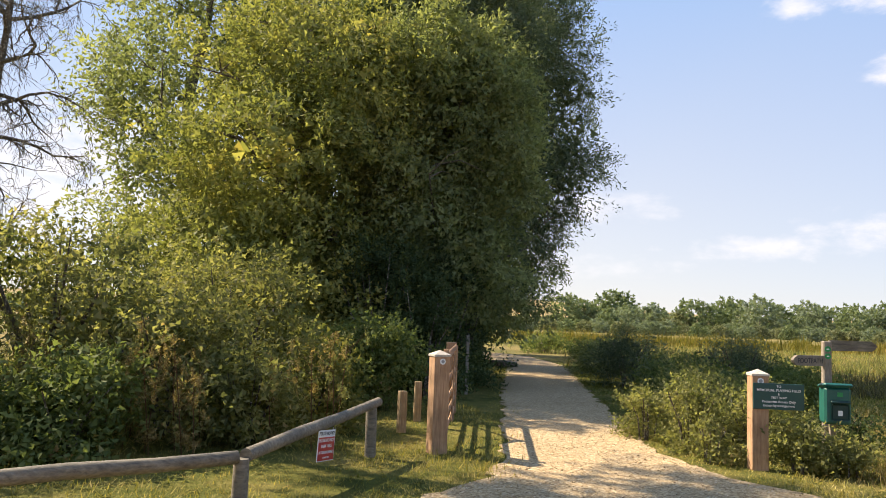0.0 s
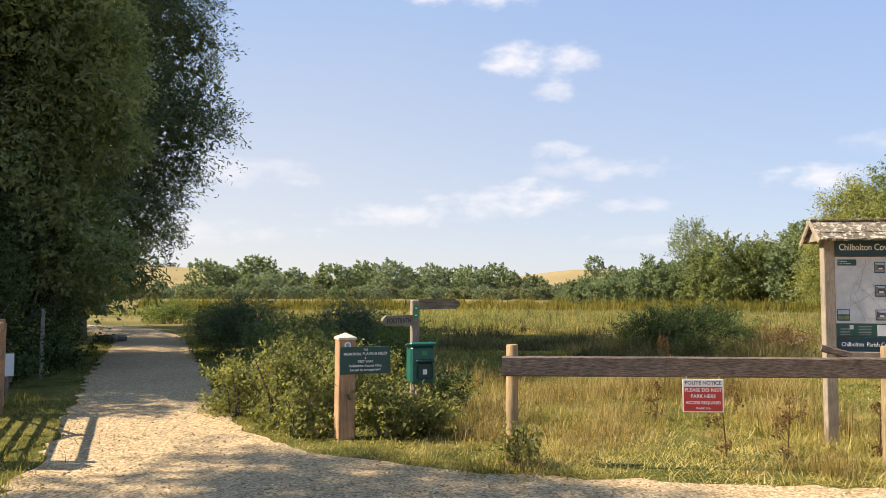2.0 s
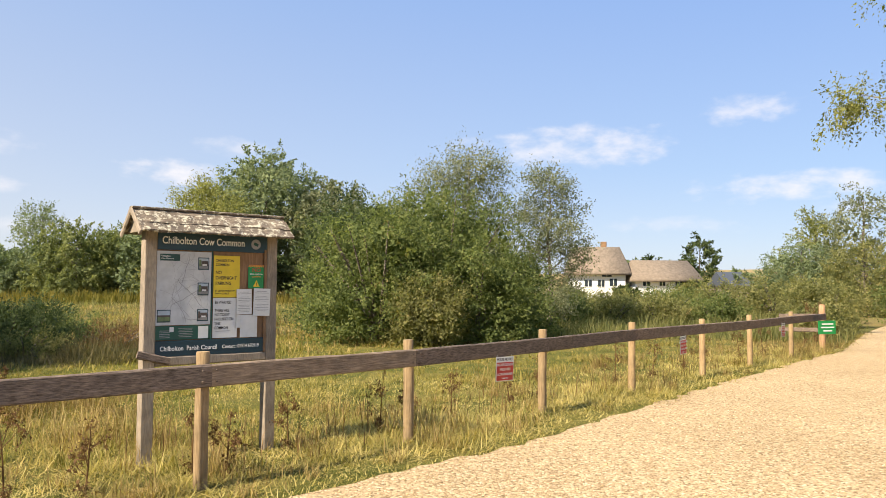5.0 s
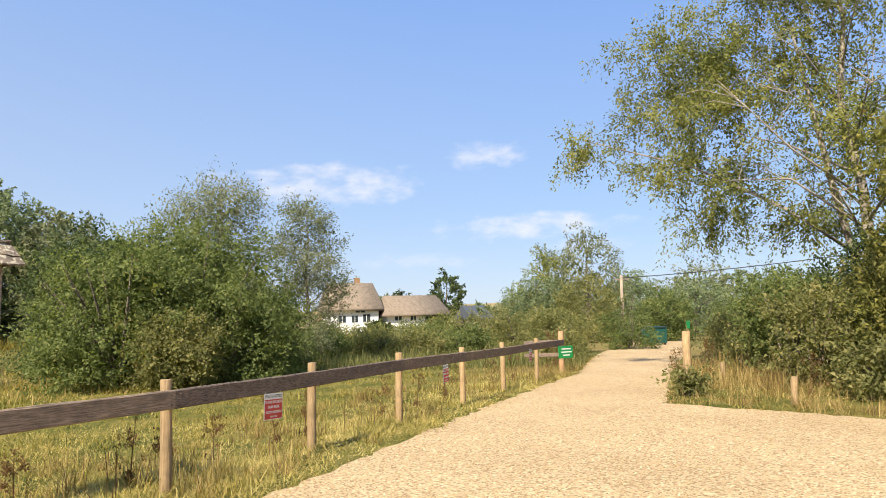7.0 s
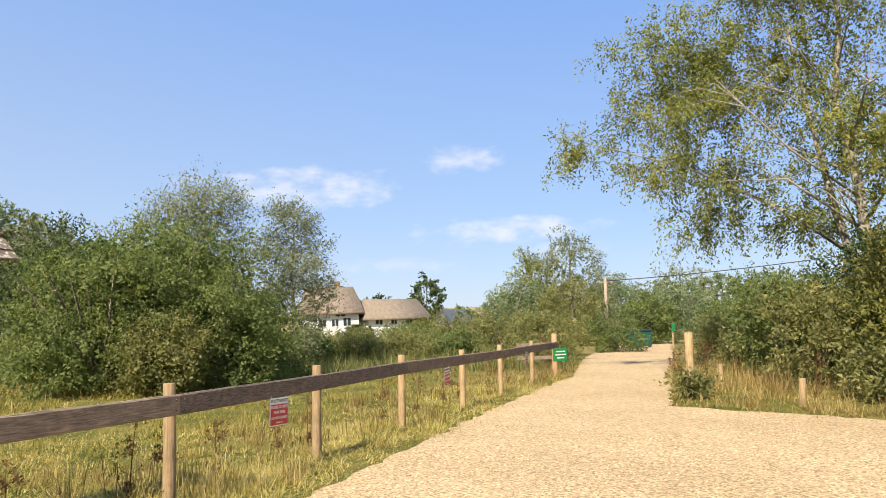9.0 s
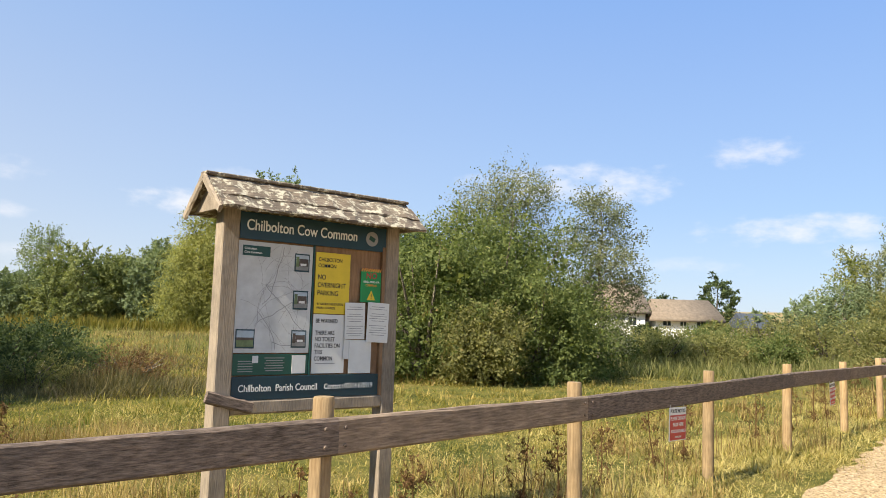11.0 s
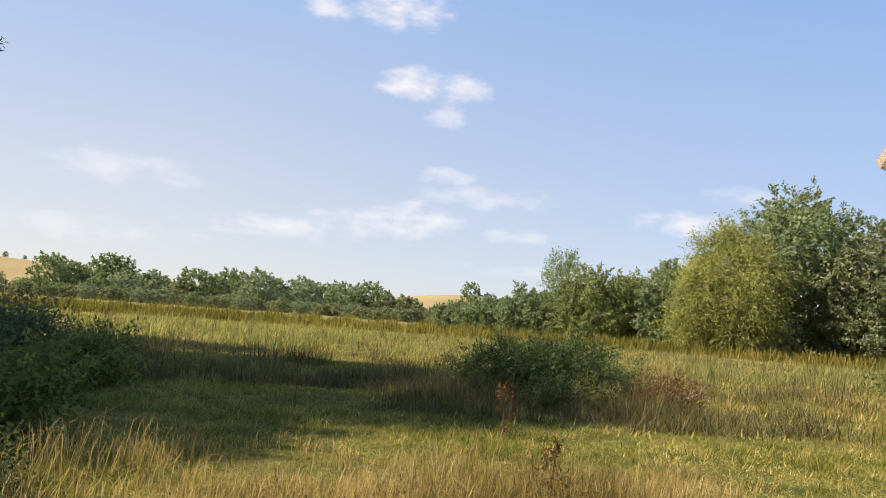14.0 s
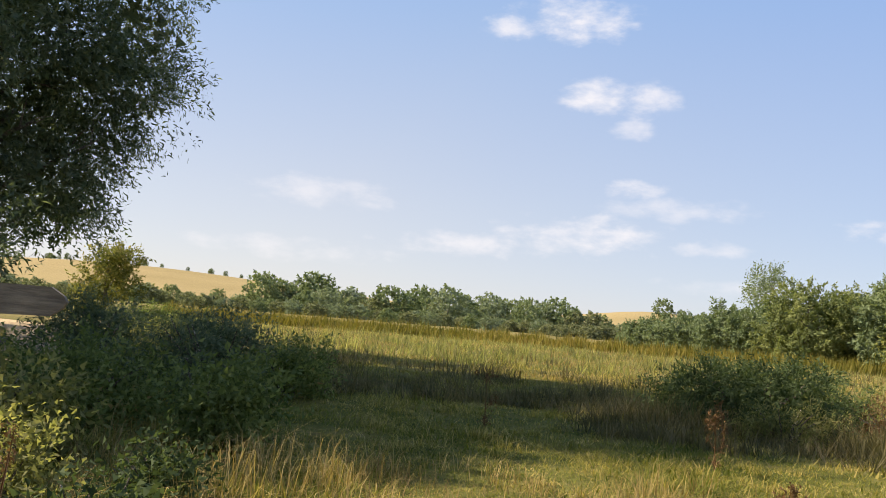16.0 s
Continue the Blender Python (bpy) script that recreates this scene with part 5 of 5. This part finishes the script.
def build_right_trees():
    birch = [(0, 0, 6.5, 2.3, 2.3, 1.6), (1.2, 1.0, 8.6, 2.2, 2.2, 1.6), (-1.0, -1.0, 10, 2.2, 2.2, 1.7), (2.6, 2.4, 5.6, 1.6, 1.6, 1.2), (3.8, 3.6, 6.2, 1.3, 1.3, .8), (5.1, 5.6, 6.9, 1.1, 1.1, .6), (4.2, 3.4, 8.0, 1.6, 1.6, 1.2), (3.6, 3.4, 9.8, 1.7, 1.7, 1.3), (1.5, 1.5, 11, 2, 2, 1.6), (2.2, 3.0, 7.6, 1.7, 1.7, 1.2), (-2.4, -1.8, 7, 1.9, 1.9, 1.5), (1.6, .6, 4.4, 1.4, 1.4, .9), (0, 0, 11.4, 2, 2, 1.5), (3.2, 2.2, 9.2, 1.5, 1.5, 1.1), (-2.8, -2.6, 9.4, 2, 2, 1.5), (3.6, 2.4, 4.4, 1.1, 1.1, .7)]
    t = tree("birch_tree", "tall silver birch with airy drooping foliage", (18.8, -14.4, 0), birch, 165000, .092, L_BIRCH, 12, 4.4, .15, 26, 71, M_BIRCH, (.6, .4), .22, spray=.36, shell=.8, droop=.45, twigs=5, per=62, core=0)
    bm = bmesh.new()
    tube([(.4, .2, 3.2), (1.6, 1.4, 4.6), (3.2, 3.1, 6.0), (5.2, 5.6, 7.2)], [.07, .055, .035, .012], 7, bm)
    tube([(-.1, 0, .8), (-.9, -.5, 5), (-1.6, -.9, 10)], [.15, .1, .03], 7, bm)
    tube([(.1, -.1, 1), (.8, .4, 5), (.9, 1.3, 9.5)], [.13, .09, .03], 7, bm)
    smooth(part("limb", bm, M_BIRCH, t, "pale birch limb"))
    tree("hazel_tree", "yellowing hazel tree overhanging the gravel", (13.5, -12.9, 0), dome(2.7, 6.0, 26, 400, .42) + [(1.6, 1.2, 1.6, 1.0, 1.0, .9), (2.2, .2, 2.6, 1.1, 1.1, .9)], 52000, .095, L_YELLOW, 5.2, 2.2, .09, 14, 400, spray=.28, start=.15)
    for i, (x, y, r, h, mat, n) in enumerate(((10.6, -13.4, 2.8, 6.6, L_YELLOW, 40000), (15.9, -12.6, 1.7, 2.9, L_SHRUB, 12000), (17.6, -11.6, 1.3, 2.2, L_SHRUB, 9000), (19.4, -12.2, 1.4, 2.6, L_BRAMBLE, 9000), (17.6, -13.8, 2.0, 3.6, L_DARKSHADE, 12000), (7, -14.5, 3, 7, L_OLIVE, 16000),
                                              (20.5, -15.5, 2.2, 3.0, L_BRAMBLE, 9000), (24, -17.2, 2.3, 2.8, L_BRAMBLE, 8000), (14.4, -10.4, .7, 1.1, L_SHRUB, 4000), (12.2, -10.8, .8, 1.1, L_SHRUB, 4000), (29, -20.5, 2.4, 3, L_BRAMBLE, 7000), (25.6, -14.9, 1.2, 1.5, L_SHRUB, 6000), (31, -18.0, 1.4, 1.8, L_SHRUB, 6000), (36.5, -21.2, 1.5, 2.2, L_BRAMBLE, 6000), (22.4, -12.9, .9, 1.1, L_SHRUB, 4000), (16.4, -7.7, .35, .5, L_SHRUB, 1200))):
        bush("roadside_bush", "yellowing hazel and hawthorn bush by the gravel" if h > 4 else "green roadside bush by the gravel", (x, y, 0), r, h, n, .1, mat, 400 + i, 18, "roadside bushes", spray=.28)
    for i, (x, y, r, h, mat) in enumerate(((58, -22.5, 3.4, 9.8, L_PALE), (63, -21, 2.6, 8.6, L_BIRCH), (57, -18, 3, 5.4, L_FARHAZE), (53, -20.5, 2.8, 5.2, L_SHRUB), (66, -30, 3.6, 6.5, L_FARHAZE), (62, -34, 3.6, 5.4, L_FARHAZE), (54, -36, 4, 5.2, L_BRAMBLE), (46, -32, 3.6, 4.6, L_BRAMBLE), (38, -26, 3, 4, L_BRAMBLE), (75, -42, 5, 8, L_PALE), (52, -26, 2.2, 3.6, L_BRAMBLE))):
        tree("hedgerow_tree", "green hedgerow tree at the track's end", (x, y, 0), round_crown(r * 1.1, h, 20, 430 + i, .05), 14000, .17, mat, h * .85, r * .7, .16, 12, 430 + i, spray=.4, core=60, group="trees at the track's end")
    for i, (x, y, r, h, mat) in enumerate(((44, -4.5, 2.2, 1.5, L_SHRUB), (47.5, -7.5, 2.4, 1.7, L_BRAMBLE), (50, -11, 2.6, 1.9, L_SHRUB), (46, -13, 2.4, 1.9, L_SHRUB), (42, -13.6, 2, 1.8, L_SHRUB), (37.5, -12.5, 1.8, 1.6, L_SHRUB), (33.5, -11.2, 1.6, 1.5, L_SHRUB), (29.5, -9.4, 1.2, 1.2, L_SHRUB), (41, -1.0, 2.4, 1.4, L_BRAMBLE), (39, 3.2, 2.6, 1.5, L_SHRUB), (53, -3, 3, 1.7, L_SHRUB), (56, -9, 3, 1.9, L_BRAMBLE), (49, 2, 2.6, 1.5, L_SHRUB), (40, -17.5, 1.6, 1.7, L_BRAMBLE), (34, 1.6, 1.5, 1.45, L_SHRUB), (35, -.8, 1.5, 1.5, L_BRAMBLE), (36, -3, 1.5, 1.45, L_SHRUB), (36.5, -5.2, 1.5, 1.5, L_SHRUB), (37, -7.6, 1.5, 1.5, L_BRAMBLE))):
        bush("field_hedge", "overgrown field hedge of weeds and bramble", (x, y, 0), r, h * (.8 if y > -10 else 1.2), 8000, .11, mat, 460 + i, 14, "field hedge", spray=.3)
    for i, (az, d, r, h, mat) in enumerate(((101.6, 132, 3.6, 11, L_DARKSHADE), (98.2, 150, 4, 8.6, L_DARKSHADE), (96.8, 150, 3, 7.4, L_FARHAZE), (99.8, 155, 5, 7, L_FARHAZE), (94, 140, 4, 9, L_FARHAZE), (104, 120, 3, 4.4, L_FARHAZE), (107, 130, 5, 7, L_FARHAZE), (101.0, 98, 1.5, 2.6, L_SHRUB), (96.5, 96, 1.1, 1.5, L_DARKSHADE), (92.8, 97, 1.3, 1.6, L_BRAMBLE), (111, 120, 5, 8, L_FARHAZE), (115, 110, 5, 7.4, L_FARHAZE), (119, 120, 6, 8, L_FARHAZE), (123, 110, 6, 8, L_FARHAZE))):
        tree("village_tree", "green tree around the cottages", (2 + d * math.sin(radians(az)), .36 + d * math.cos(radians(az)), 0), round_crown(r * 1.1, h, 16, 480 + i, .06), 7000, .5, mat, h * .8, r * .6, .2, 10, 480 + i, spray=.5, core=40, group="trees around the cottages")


def build_far_wood():
    kinds = []
    # the wood's distance haze sits in its leaf colours, there is no volume
    for i, (r, h, mat) in enumerate(((5.5, 10, L_HAZY), (6.0, 11.5, L_FARHAZE), (5, 8.5, L_FARHAZE), (6.5, 10.5, L_HAZY), (5.5, 7.5, L_PALE), (6, 9.5, L_FARHAZE))):
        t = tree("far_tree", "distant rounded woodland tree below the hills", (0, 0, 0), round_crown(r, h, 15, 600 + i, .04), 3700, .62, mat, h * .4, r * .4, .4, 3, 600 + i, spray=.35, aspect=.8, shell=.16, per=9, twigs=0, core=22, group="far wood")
        kinds.append(t)
    g = random.Random(9)
    used = set()

    def place(k, az, d, s, flat=1.0):
        x, y = d * math.sin(radians(az)), d * math.cos(radians(az))
        m = pose(x, y, float(land(np.array(x), np.array(y))) - .1, 0, 0, g.uniform(0, 360))
        ob = kinds[k]
        if k in used:
            ob = copy_thing(kinds[k], m)
        else:
            used.add(k)
            ob.matrix_world = m
        ob.scale = (s, s, s * flat)

    for i in range(165):
        az = -32 + 122 * (i + g.random()) / 165
        tall = .56 if az < 18.5 else 1.1
        if 44 < az < 51:
            tall = .62
        place(g.randrange(6), az, g.uniform(255, 330), g.uniform(.78, 1.2) * tall)
    for i in range(110):
        az = -25 + 80 * (i + g.random()) / 110
        place(g.choice((4, 4, 2, 0)), az, g.uniform(185, 235), g.uniform(.42, .66), .8)
    for az, d, s in ((22.4, 300, 1.5), (23.2, 302, 1.45), (47.9, 560, 1.4), (49.2, 560, .8), (38.5, 300, 1.2), (31, 300, 1.15)):
        place(1, az, d, s)
    for i in range(24):
        place(1, -4 + 24 * g.random(), g.uniform(700, 740), g.uniform(.3, .5))


# ---- grasses ----


def scatter(n, x0, x1, y0, y1, edge=0.0):
    x, y = rng.uniform(x0, x1, n), rng.uniform(y0, y1, n)
    out = ~inside(GRAVEL, x, y)
    return np.stack([x[out], y[out]], 1)


def build_grass():
    def field(name, label, xy, h0, h1, wide, mat, lean=.5, plain=True):
        n = len(xy)
        tall = h0 + (h1 - h0) * rng.random(n) ** 2
        patch = 0.65 + 0.5 * np.sin(xy[:, 0] * 1.3 + np.sin(xy[:, 1] * .9)) * np.sin(xy[:, 1] * 1.1)
        tagged(blades(name, xy, tall * np.clip(patch, .45, 1.2), lean * (0.3 + 1.6 * rng.random(n)), np.full(n, wide) * (.6 + .8 * rng.random(n)), mat, plain=plain), label, "grass", kind="stuff")

    def tufts(k, each, sigma, x0, x1, y0, y1):
        c = scatter(k, x0, x1, y0, y1)
        xy = (c[:, None, :] + rng.normal(size=(len(c), each, 2)) * sigma * rng.uniform(.5, 1.3, (len(c), 1, 1))).reshape(-1, 2)
        return xy[~inside(GRAVEL, xy[:, 0], xy[:, 1])]

    low = scatter(130000, 3.4, 15.5, -3.5, 13)
    beyond = (low[:, 0] - 5) * .54 + (low[:, 1] - 5.08) * .84 > 2.2
    beyond &= low[:, 1] - 3.4 > (low[:, 0] - 5.4) * .55
    field("verge_grass", "short matted straw and green grass", low[~beyond], .035, .15, .012, L_STRAW, 1.2)
    field("meadow_turf", "short green turf behind the notice board", low[beyond], .035, .15, .013, L_GREENGRASS, 1.2)
    field("verge_turf", "short dense turf between gravel and fence", scatter(60000, 3.4, 10, 1.5, 8), .03, .12, .011, L_GRASS, 1.2)
    field("bank_grass", "green and straw grass beside the log rail", scatter(65000, -6.5, 2.2, 3, 13), .04, .18, .01, L_GRASS, .9)
    field("meadow_grass", "rough meadow grass behind the fence", scatter(110000, 8, 34, -12, 26), .06, .2, .018, L_GRASS, 1.3)
    field("roadside_grass", "dry tall grass beside the gravel", tufts(900, 40, .16, 10, 27, -18, -6), .15, .75, .01, L_DRY, .7)
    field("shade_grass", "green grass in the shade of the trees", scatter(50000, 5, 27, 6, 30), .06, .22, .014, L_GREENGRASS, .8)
    field("grass_tufts", "uneven tufts of green meadow grass", tufts(900, 45, .13, 4, 28, -5, 24), .12, .34, .010, L_GRASS, 1.0, False)
    field("hay_meadow", "tall pale hay in the water meadow", tufts(2400, 40, .5, 15, 75, 0, 82), .12, .42, .03, L_GRASS, .7)
    field("dry_meadow", "bleached seeding grass across the water meadow", tufts(1300, 36, .6, 20, 75, 4, 82), .2, .5, .028, L_DRY, .5)
    # grass that creeps over the edge of the gravel
    p = np.array(GRAVEL)
    q = np.roll(p, -1, 0)
    ln = np.linalg.norm(q - p, axis=1) * (np.hypot(p[:, 0], p[:, 1]) < 34)
    k = rng.choice(len(p), 26000, p=ln / ln.sum())
    d = (q - p)[k]
    at = p[k] + d * rng.random((26000, 1)) + unit(np.stack([-d[:, 1], d[:, 0]], 1)) * (rng.normal(size=(26000, 1)) * .13 + .12 * np.sin(rng.random((26000, 1)) * 40))
    field("verge_fringe", "ragged grass creeping over the gravel edge", at, .03, .16, .009, L_GRASS, 1.0)
    # straw tussocks
    seg = [(POSTS[i].x, POSTS[i].y) for i in range(len(POSTS))]
    tus = []
    g = np.random.default_rng(4)
    for i in range(150):
        s = g.integers(0, 8)
        p = np.array(seg[s]) + (np.array(seg[s + 1]) - np.array(seg[s])) * g.random()
        n = np.array([0.54, 0.84])
        p = p + n * g.uniform(-.55, 2.4)
        tus.append(p + g.normal(size=(50, 2)) * g.uniform(.05, .13))
    for x, y, k, s in ((5.7, 6.2, 900, .26), (7.0, 5.6, 700, .3), (7.9, 6.3, 500, .25), (9.4, 5.0, 500, .35), (8.3, 7.2, 500, .4), (6.4, 5.3, 500, .25), (9.6, 7.9, 700, .35), (8.9, 8.3, 500, .3), (10.4, 7.0, 600, .4), (8.0, 8.4, 400, .3), (11.6, 6.6, 500, .4), (6.6, 7.2, 400, .25)):
        tus.append(np.array([x, y]) + g.normal(size=(k, 2)) * s)
    tus = np.concatenate(tus)
    tus = tus[~inside(GRAVEL, tus[:, 0], tus[:, 1])]
    field("straw_tussocks", "tussocks of long bleached straw", tus, .2, .55, .006, L_DRY, .8, False)
    fore = np.concatenate([np.array([x, y]) + g.normal(size=(k, 2)) * s for x, y, k, s in ((9.6, 7.9, 900, .4), (8.7, 8.3, 700, .35), (10.6, 7.2, 900, .5), (7.9, 8.0, 500, .3), (12.0, 6.6, 700, .5), (9.0, 6.6, 700, .5), (10.8, 5.4, 500, .5), (6.7, 7.3, 300, .25))])
    field("meadow_straw", "long golden seeding grass in the meadow", fore[::2], .25, .6, .007, L_DRY, .7, False)
    # weed stalks along the fence
    w = np.concatenate([np.array(seg[s]) + (np.array(seg[s + 1]) - np.array(seg[s])) * g.random((170, 1)) + np.array([0.54, 0.84]) * g.uniform(.1, 1.6, (170, 1)) for s in range(1, 8)])
    field("dead_weeds", "brown dead weed stalks along the fence", w[::2], .3, .75, .007, L_RUST, .3, False)
    # belts of reed
    az = np.radians(rng.uniform(12, 92, 45000))
    dd = rng.uniform(66, 84, 45000)
    belt = np.stack([5 + dd * np.sin(az), 3 + dd * np.cos(az)], 1)
    field("reed_belt", "belt of green reeds across the meadow", belt, .9, 1.7, .1, L_REED, .3)
    def fan(k, each, sigma, x0, y0, a0, a1, d0, d1):
        """Tufts spread over a sector of the meadow."""
        a, dd = np.radians(rng.uniform(a0, a1, k)), rng.uniform(d0, d1, k)
        c = np.stack([x0 + dd * np.sin(a), y0 + dd * np.cos(a)], 1)
        xy = (c[:, None, :] + rng.normal(size=(k, each, 2)) * sigma * rng.uniform(.5, 1.4, (k, 1, 1))).reshape(-1, 2)
        return xy[~inside(GRAVEL, xy[:, 0], xy[:, 1])]

    field("rush_belt", "grey-brown rushes at the edge of the shade", np.concatenate([fan(60, 90, .28, 5, 3, 24, 50, 15.5, 18), fan(95, 80, .4, 5, 3, 20, 74, 18, 27)]), .3, .85, .018, L_RUSH, .6)
    field("rusty_weeds", "grey-brown rushes and dead weeds before the willow scrub", np.concatenate([fan(80, 64, .24, 5.2, 3.1, 43, 64, 12.6, 15.0), fan(34, 60, .3, 5.2, 3.1, 62, 74, 13, 17)]), .3, .85, .014, L_RUSH, .6)
    field("seeding_grass", "tall golden seeding grass arching over the meadow", fan(130, 34, .13, 5.4, 3.4, 4, 72, 5.4, 9.0), .25, .7, .006, L_DRY, .75, False)
    field("meadow_tufts", "matted green and straw tufts of meadow grass", fan(1300, 36, .18, 5.4, 3.4, 0, 110, 3.4, 15), .08, .24, .012, L_GRASS, 1.5)
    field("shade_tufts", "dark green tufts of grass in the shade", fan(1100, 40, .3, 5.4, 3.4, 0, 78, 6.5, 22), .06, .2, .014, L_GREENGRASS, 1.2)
    field("tall_herbs", "green and brown herbs standing in the hay", np.concatenate([fan(150, 70, .9, 5, 3, 12, 82, 29, 46), fan(170, 70, 1.5, 5, 3, 10, 84, 44, 66)]), .35, 1.0, .045, L_SHRUB, .5)
    field("docks_in_hay", "rusty docks scattered through the hay", fan(90, 40, .6, 5, 3, 10, 80, 22, 55), .4, 1.0, .03, L_RUSH, .4)
    field("roadside_stalks", "tall dry stalks at the edge of the gravel", fan(120, 34, .16, 2, .36, 113, 126, 16.5, 27), .5, 1.25, .012, L_DRY, .35)
    # long matted grass on both sides of the fence
    mat_xy = []
    for s in range(len(seg) - 1):
        a, b = np.array(seg[s]), np.array(seg[s + 1])
        k = int(np.linalg.norm(b - a) * 75)
        c = a + (b - a) * g.random((k, 1)) + np.array([0.54, 0.84]) * (g.normal(size=(k, 1)) * .75 + .25)
        mat_xy.append((c[:, None, :] + g.normal(size=(k, 34, 2)) * .1).reshape(-1, 2))
    mat_xy = np.concatenate(mat_xy)
    mat_xy = mat_xy[~inside(GRAVEL, mat_xy[:, 0], mat_xy[:, 1])]
    field("matted_grass", "long matted straw-green grass along the fence", mat_xy, .1, .32, .01, L_STRAW, 1.6)
    az = np.radians(rng.uniform(76, 112, 40000))
    dd = rng.uniform(26, 60, 40000)
    belt = np.stack([2 + dd * np.sin(az), .4 + dd * np.cos(az)], 1)
    belt = belt[~inside(GRAVEL, belt[:, 0], belt[:, 1])]
    field("tall_weeds", "tall green weeds before the cottages", belt, .4, 1.15, .035, L_SHRUB, .5)


def build_pebbles():
    n = 14000
    x = np.concatenate([rng.uniform(2, 13, n // 2), rng.uniform(-3, 5, n // 2)])
    y = np.concatenate([rng.uniform(-6, 5, n // 2), rng.uniform(2, 10, n // 2)])
    keep = inside(GRAVEL, x, y)
    x, y = x[keep], y[keep]
    n = len(x)
    s = 0.006 + 0.01 * rng.random(n) ** 2
    q = np.array([(1, 0, 0), (0, 1, 0), (-1, 0, 0), (0, -1, 0), (0, 0, .6), (0, 0, -.6)], float)
    v = q[None] * s[:, None, None] * (0.7 + 0.6 * rng.random((n, 6, 1)))
    a = rng.random(n) * math.tau
    cx, sx = np.cos(a)[:, None], np.sin(a)[:, None]
    v = np.stack([v[..., 0] * cx - v[..., 1] * sx + x[:, None], v[..., 0] * sx + v[..., 1] * cx + y[:, None], v[..., 2] + .016 + (s * .2)[:, None]], -1)
    f = np.array([(0, 1, 4), (1, 2, 4), (2, 3, 4), (3, 0, 4), (1, 0, 5), (2, 1, 5), (3, 2, 5), (0, 3, 5)])
    idx = (np.arange(n)[:, None, None] * 6 + f[None]).reshape(-1)
    me = bpy.data.meshes.new("loose_pebbles")
    me.vertices.add(6 * n)
    me.vertices.foreach_set("co", v.astype(np.float32).ravel())
    me.loops.add(24 * n)
    me.loops.foreach_set("vertex_index", idx.astype(np.int32))
    me.polygons.add(8 * n)
    me.polygons.foreach_set("loop_start", np.arange(0, 24 * n, 3, dtype=np.int32))
    me.update(calc_edges=True)
    ob = attach("loose_pebbles", me, M_PEBBLE)
    tagged(ob, "loose cream and brown pebbles on the track", "pebbles", kind="stuff")


def dock_weed(at, h, seed, mat=None, label="tall dead dock weed with rusty seed spikes"):
    """A dry weed: a branching stem and clusters of seeds or withered leaves."""
    g = random.Random(seed)
    t = thing("dock_weed", label, "weed", at, g.uniform(0, 360), "weeds along the fence")
    bm = bmesh.new()
    top = Vector((g.uniform(-.12, .12) * h, g.uniform(-.12, .12) * h, h))
    tube([(0, 0, -.02), top * .5 + Vector((g.uniform(-.03, .03), 0, 0)), top], [.008, .006, .002], 5, bm, False)
    ends = [top]
    for i in range(g.randint(5, 8)):
        p = top * g.uniform(.3, .85)
        a = g.uniform(0, math.tau)
        e = p + Vector((math.cos(a), math.sin(a), g.uniform(.6, 1.5))) * h * g.uniform(.12, .22)
        tube([p, p.lerp(e, .5) - Vector((0, 0, .01)), e], [.004, .003, .001], 4, bm, False)
        ends.append(e)
    part("stem", bm, L_RUST, t)
    clumps = [(e.x, e.y, e.z - .05 * h, .03 * h + .015, .03 * h + .015, .1 * h) for e in ends] + [(0, 0, h * .15, .1 * h, .1 * h, .1 * h)]
    tagged(crown("seed_head", clumps, 420, .03, mat or L_RUST, t, .5, spray=.05, per=7), kind="stuff")


def build_weeds():
    g = random.Random(21)
    spots = [(6.9, 4.05, .75), (7.2, 3.6, .6), (8.0, 3.1, .7), (8.15, 2.85, .55), (10.2, 1.9, .75), (10.4, 1.6, .6), (9.1, 2.6, .6), (12.6, .5, .7), (13.1, .1, .8), (11.2, 1.2, .6), (15, -1.2, .8), (16.2, -2.0, .8), (17.5, -2.8, .9), (18.6, -3.4, .8), (20.3, -4.6, .9), (22, -5.6, .9),
             (6.0, 7.9, .9), (8.2, 5.9, .5), (10.6, 6.9, .6), (13.5, 9.8, .7), (15.2, 11, .7), (12.4, 13.0, .8), (17.8, -8.3, .9), (18.6, -9.4, 1.0), (19.2, -9.0, .8), (21, -10.9, 1.0), (15.2, -9.6, .8), (13.2, -10.2, .8), (25.0, -7.6, 1.2), (25.8, -8.2, 1.3), (26.8, -8.5, 1.2)]
    for i, (x, y, h) in enumerate(spots):
        dock_weed((x, y, 0), h, 900 + i)
    for i in range(26):
        dock_weed((g.uniform(-4.6, -.5), g.uniform(7.6, 9.0), 0), g.uniform(.7, 1.5), 950 + i, L_DRY if i % 3 else L_SHRUB, "pale seeding willowherb behind the rail")


build_weeds()
build_near_trees()
build_path_bushes()
build_bramble_stand()
build_back_trees()
build_right_trees()
build_far_wood()
build_grass()
build_pebbles()
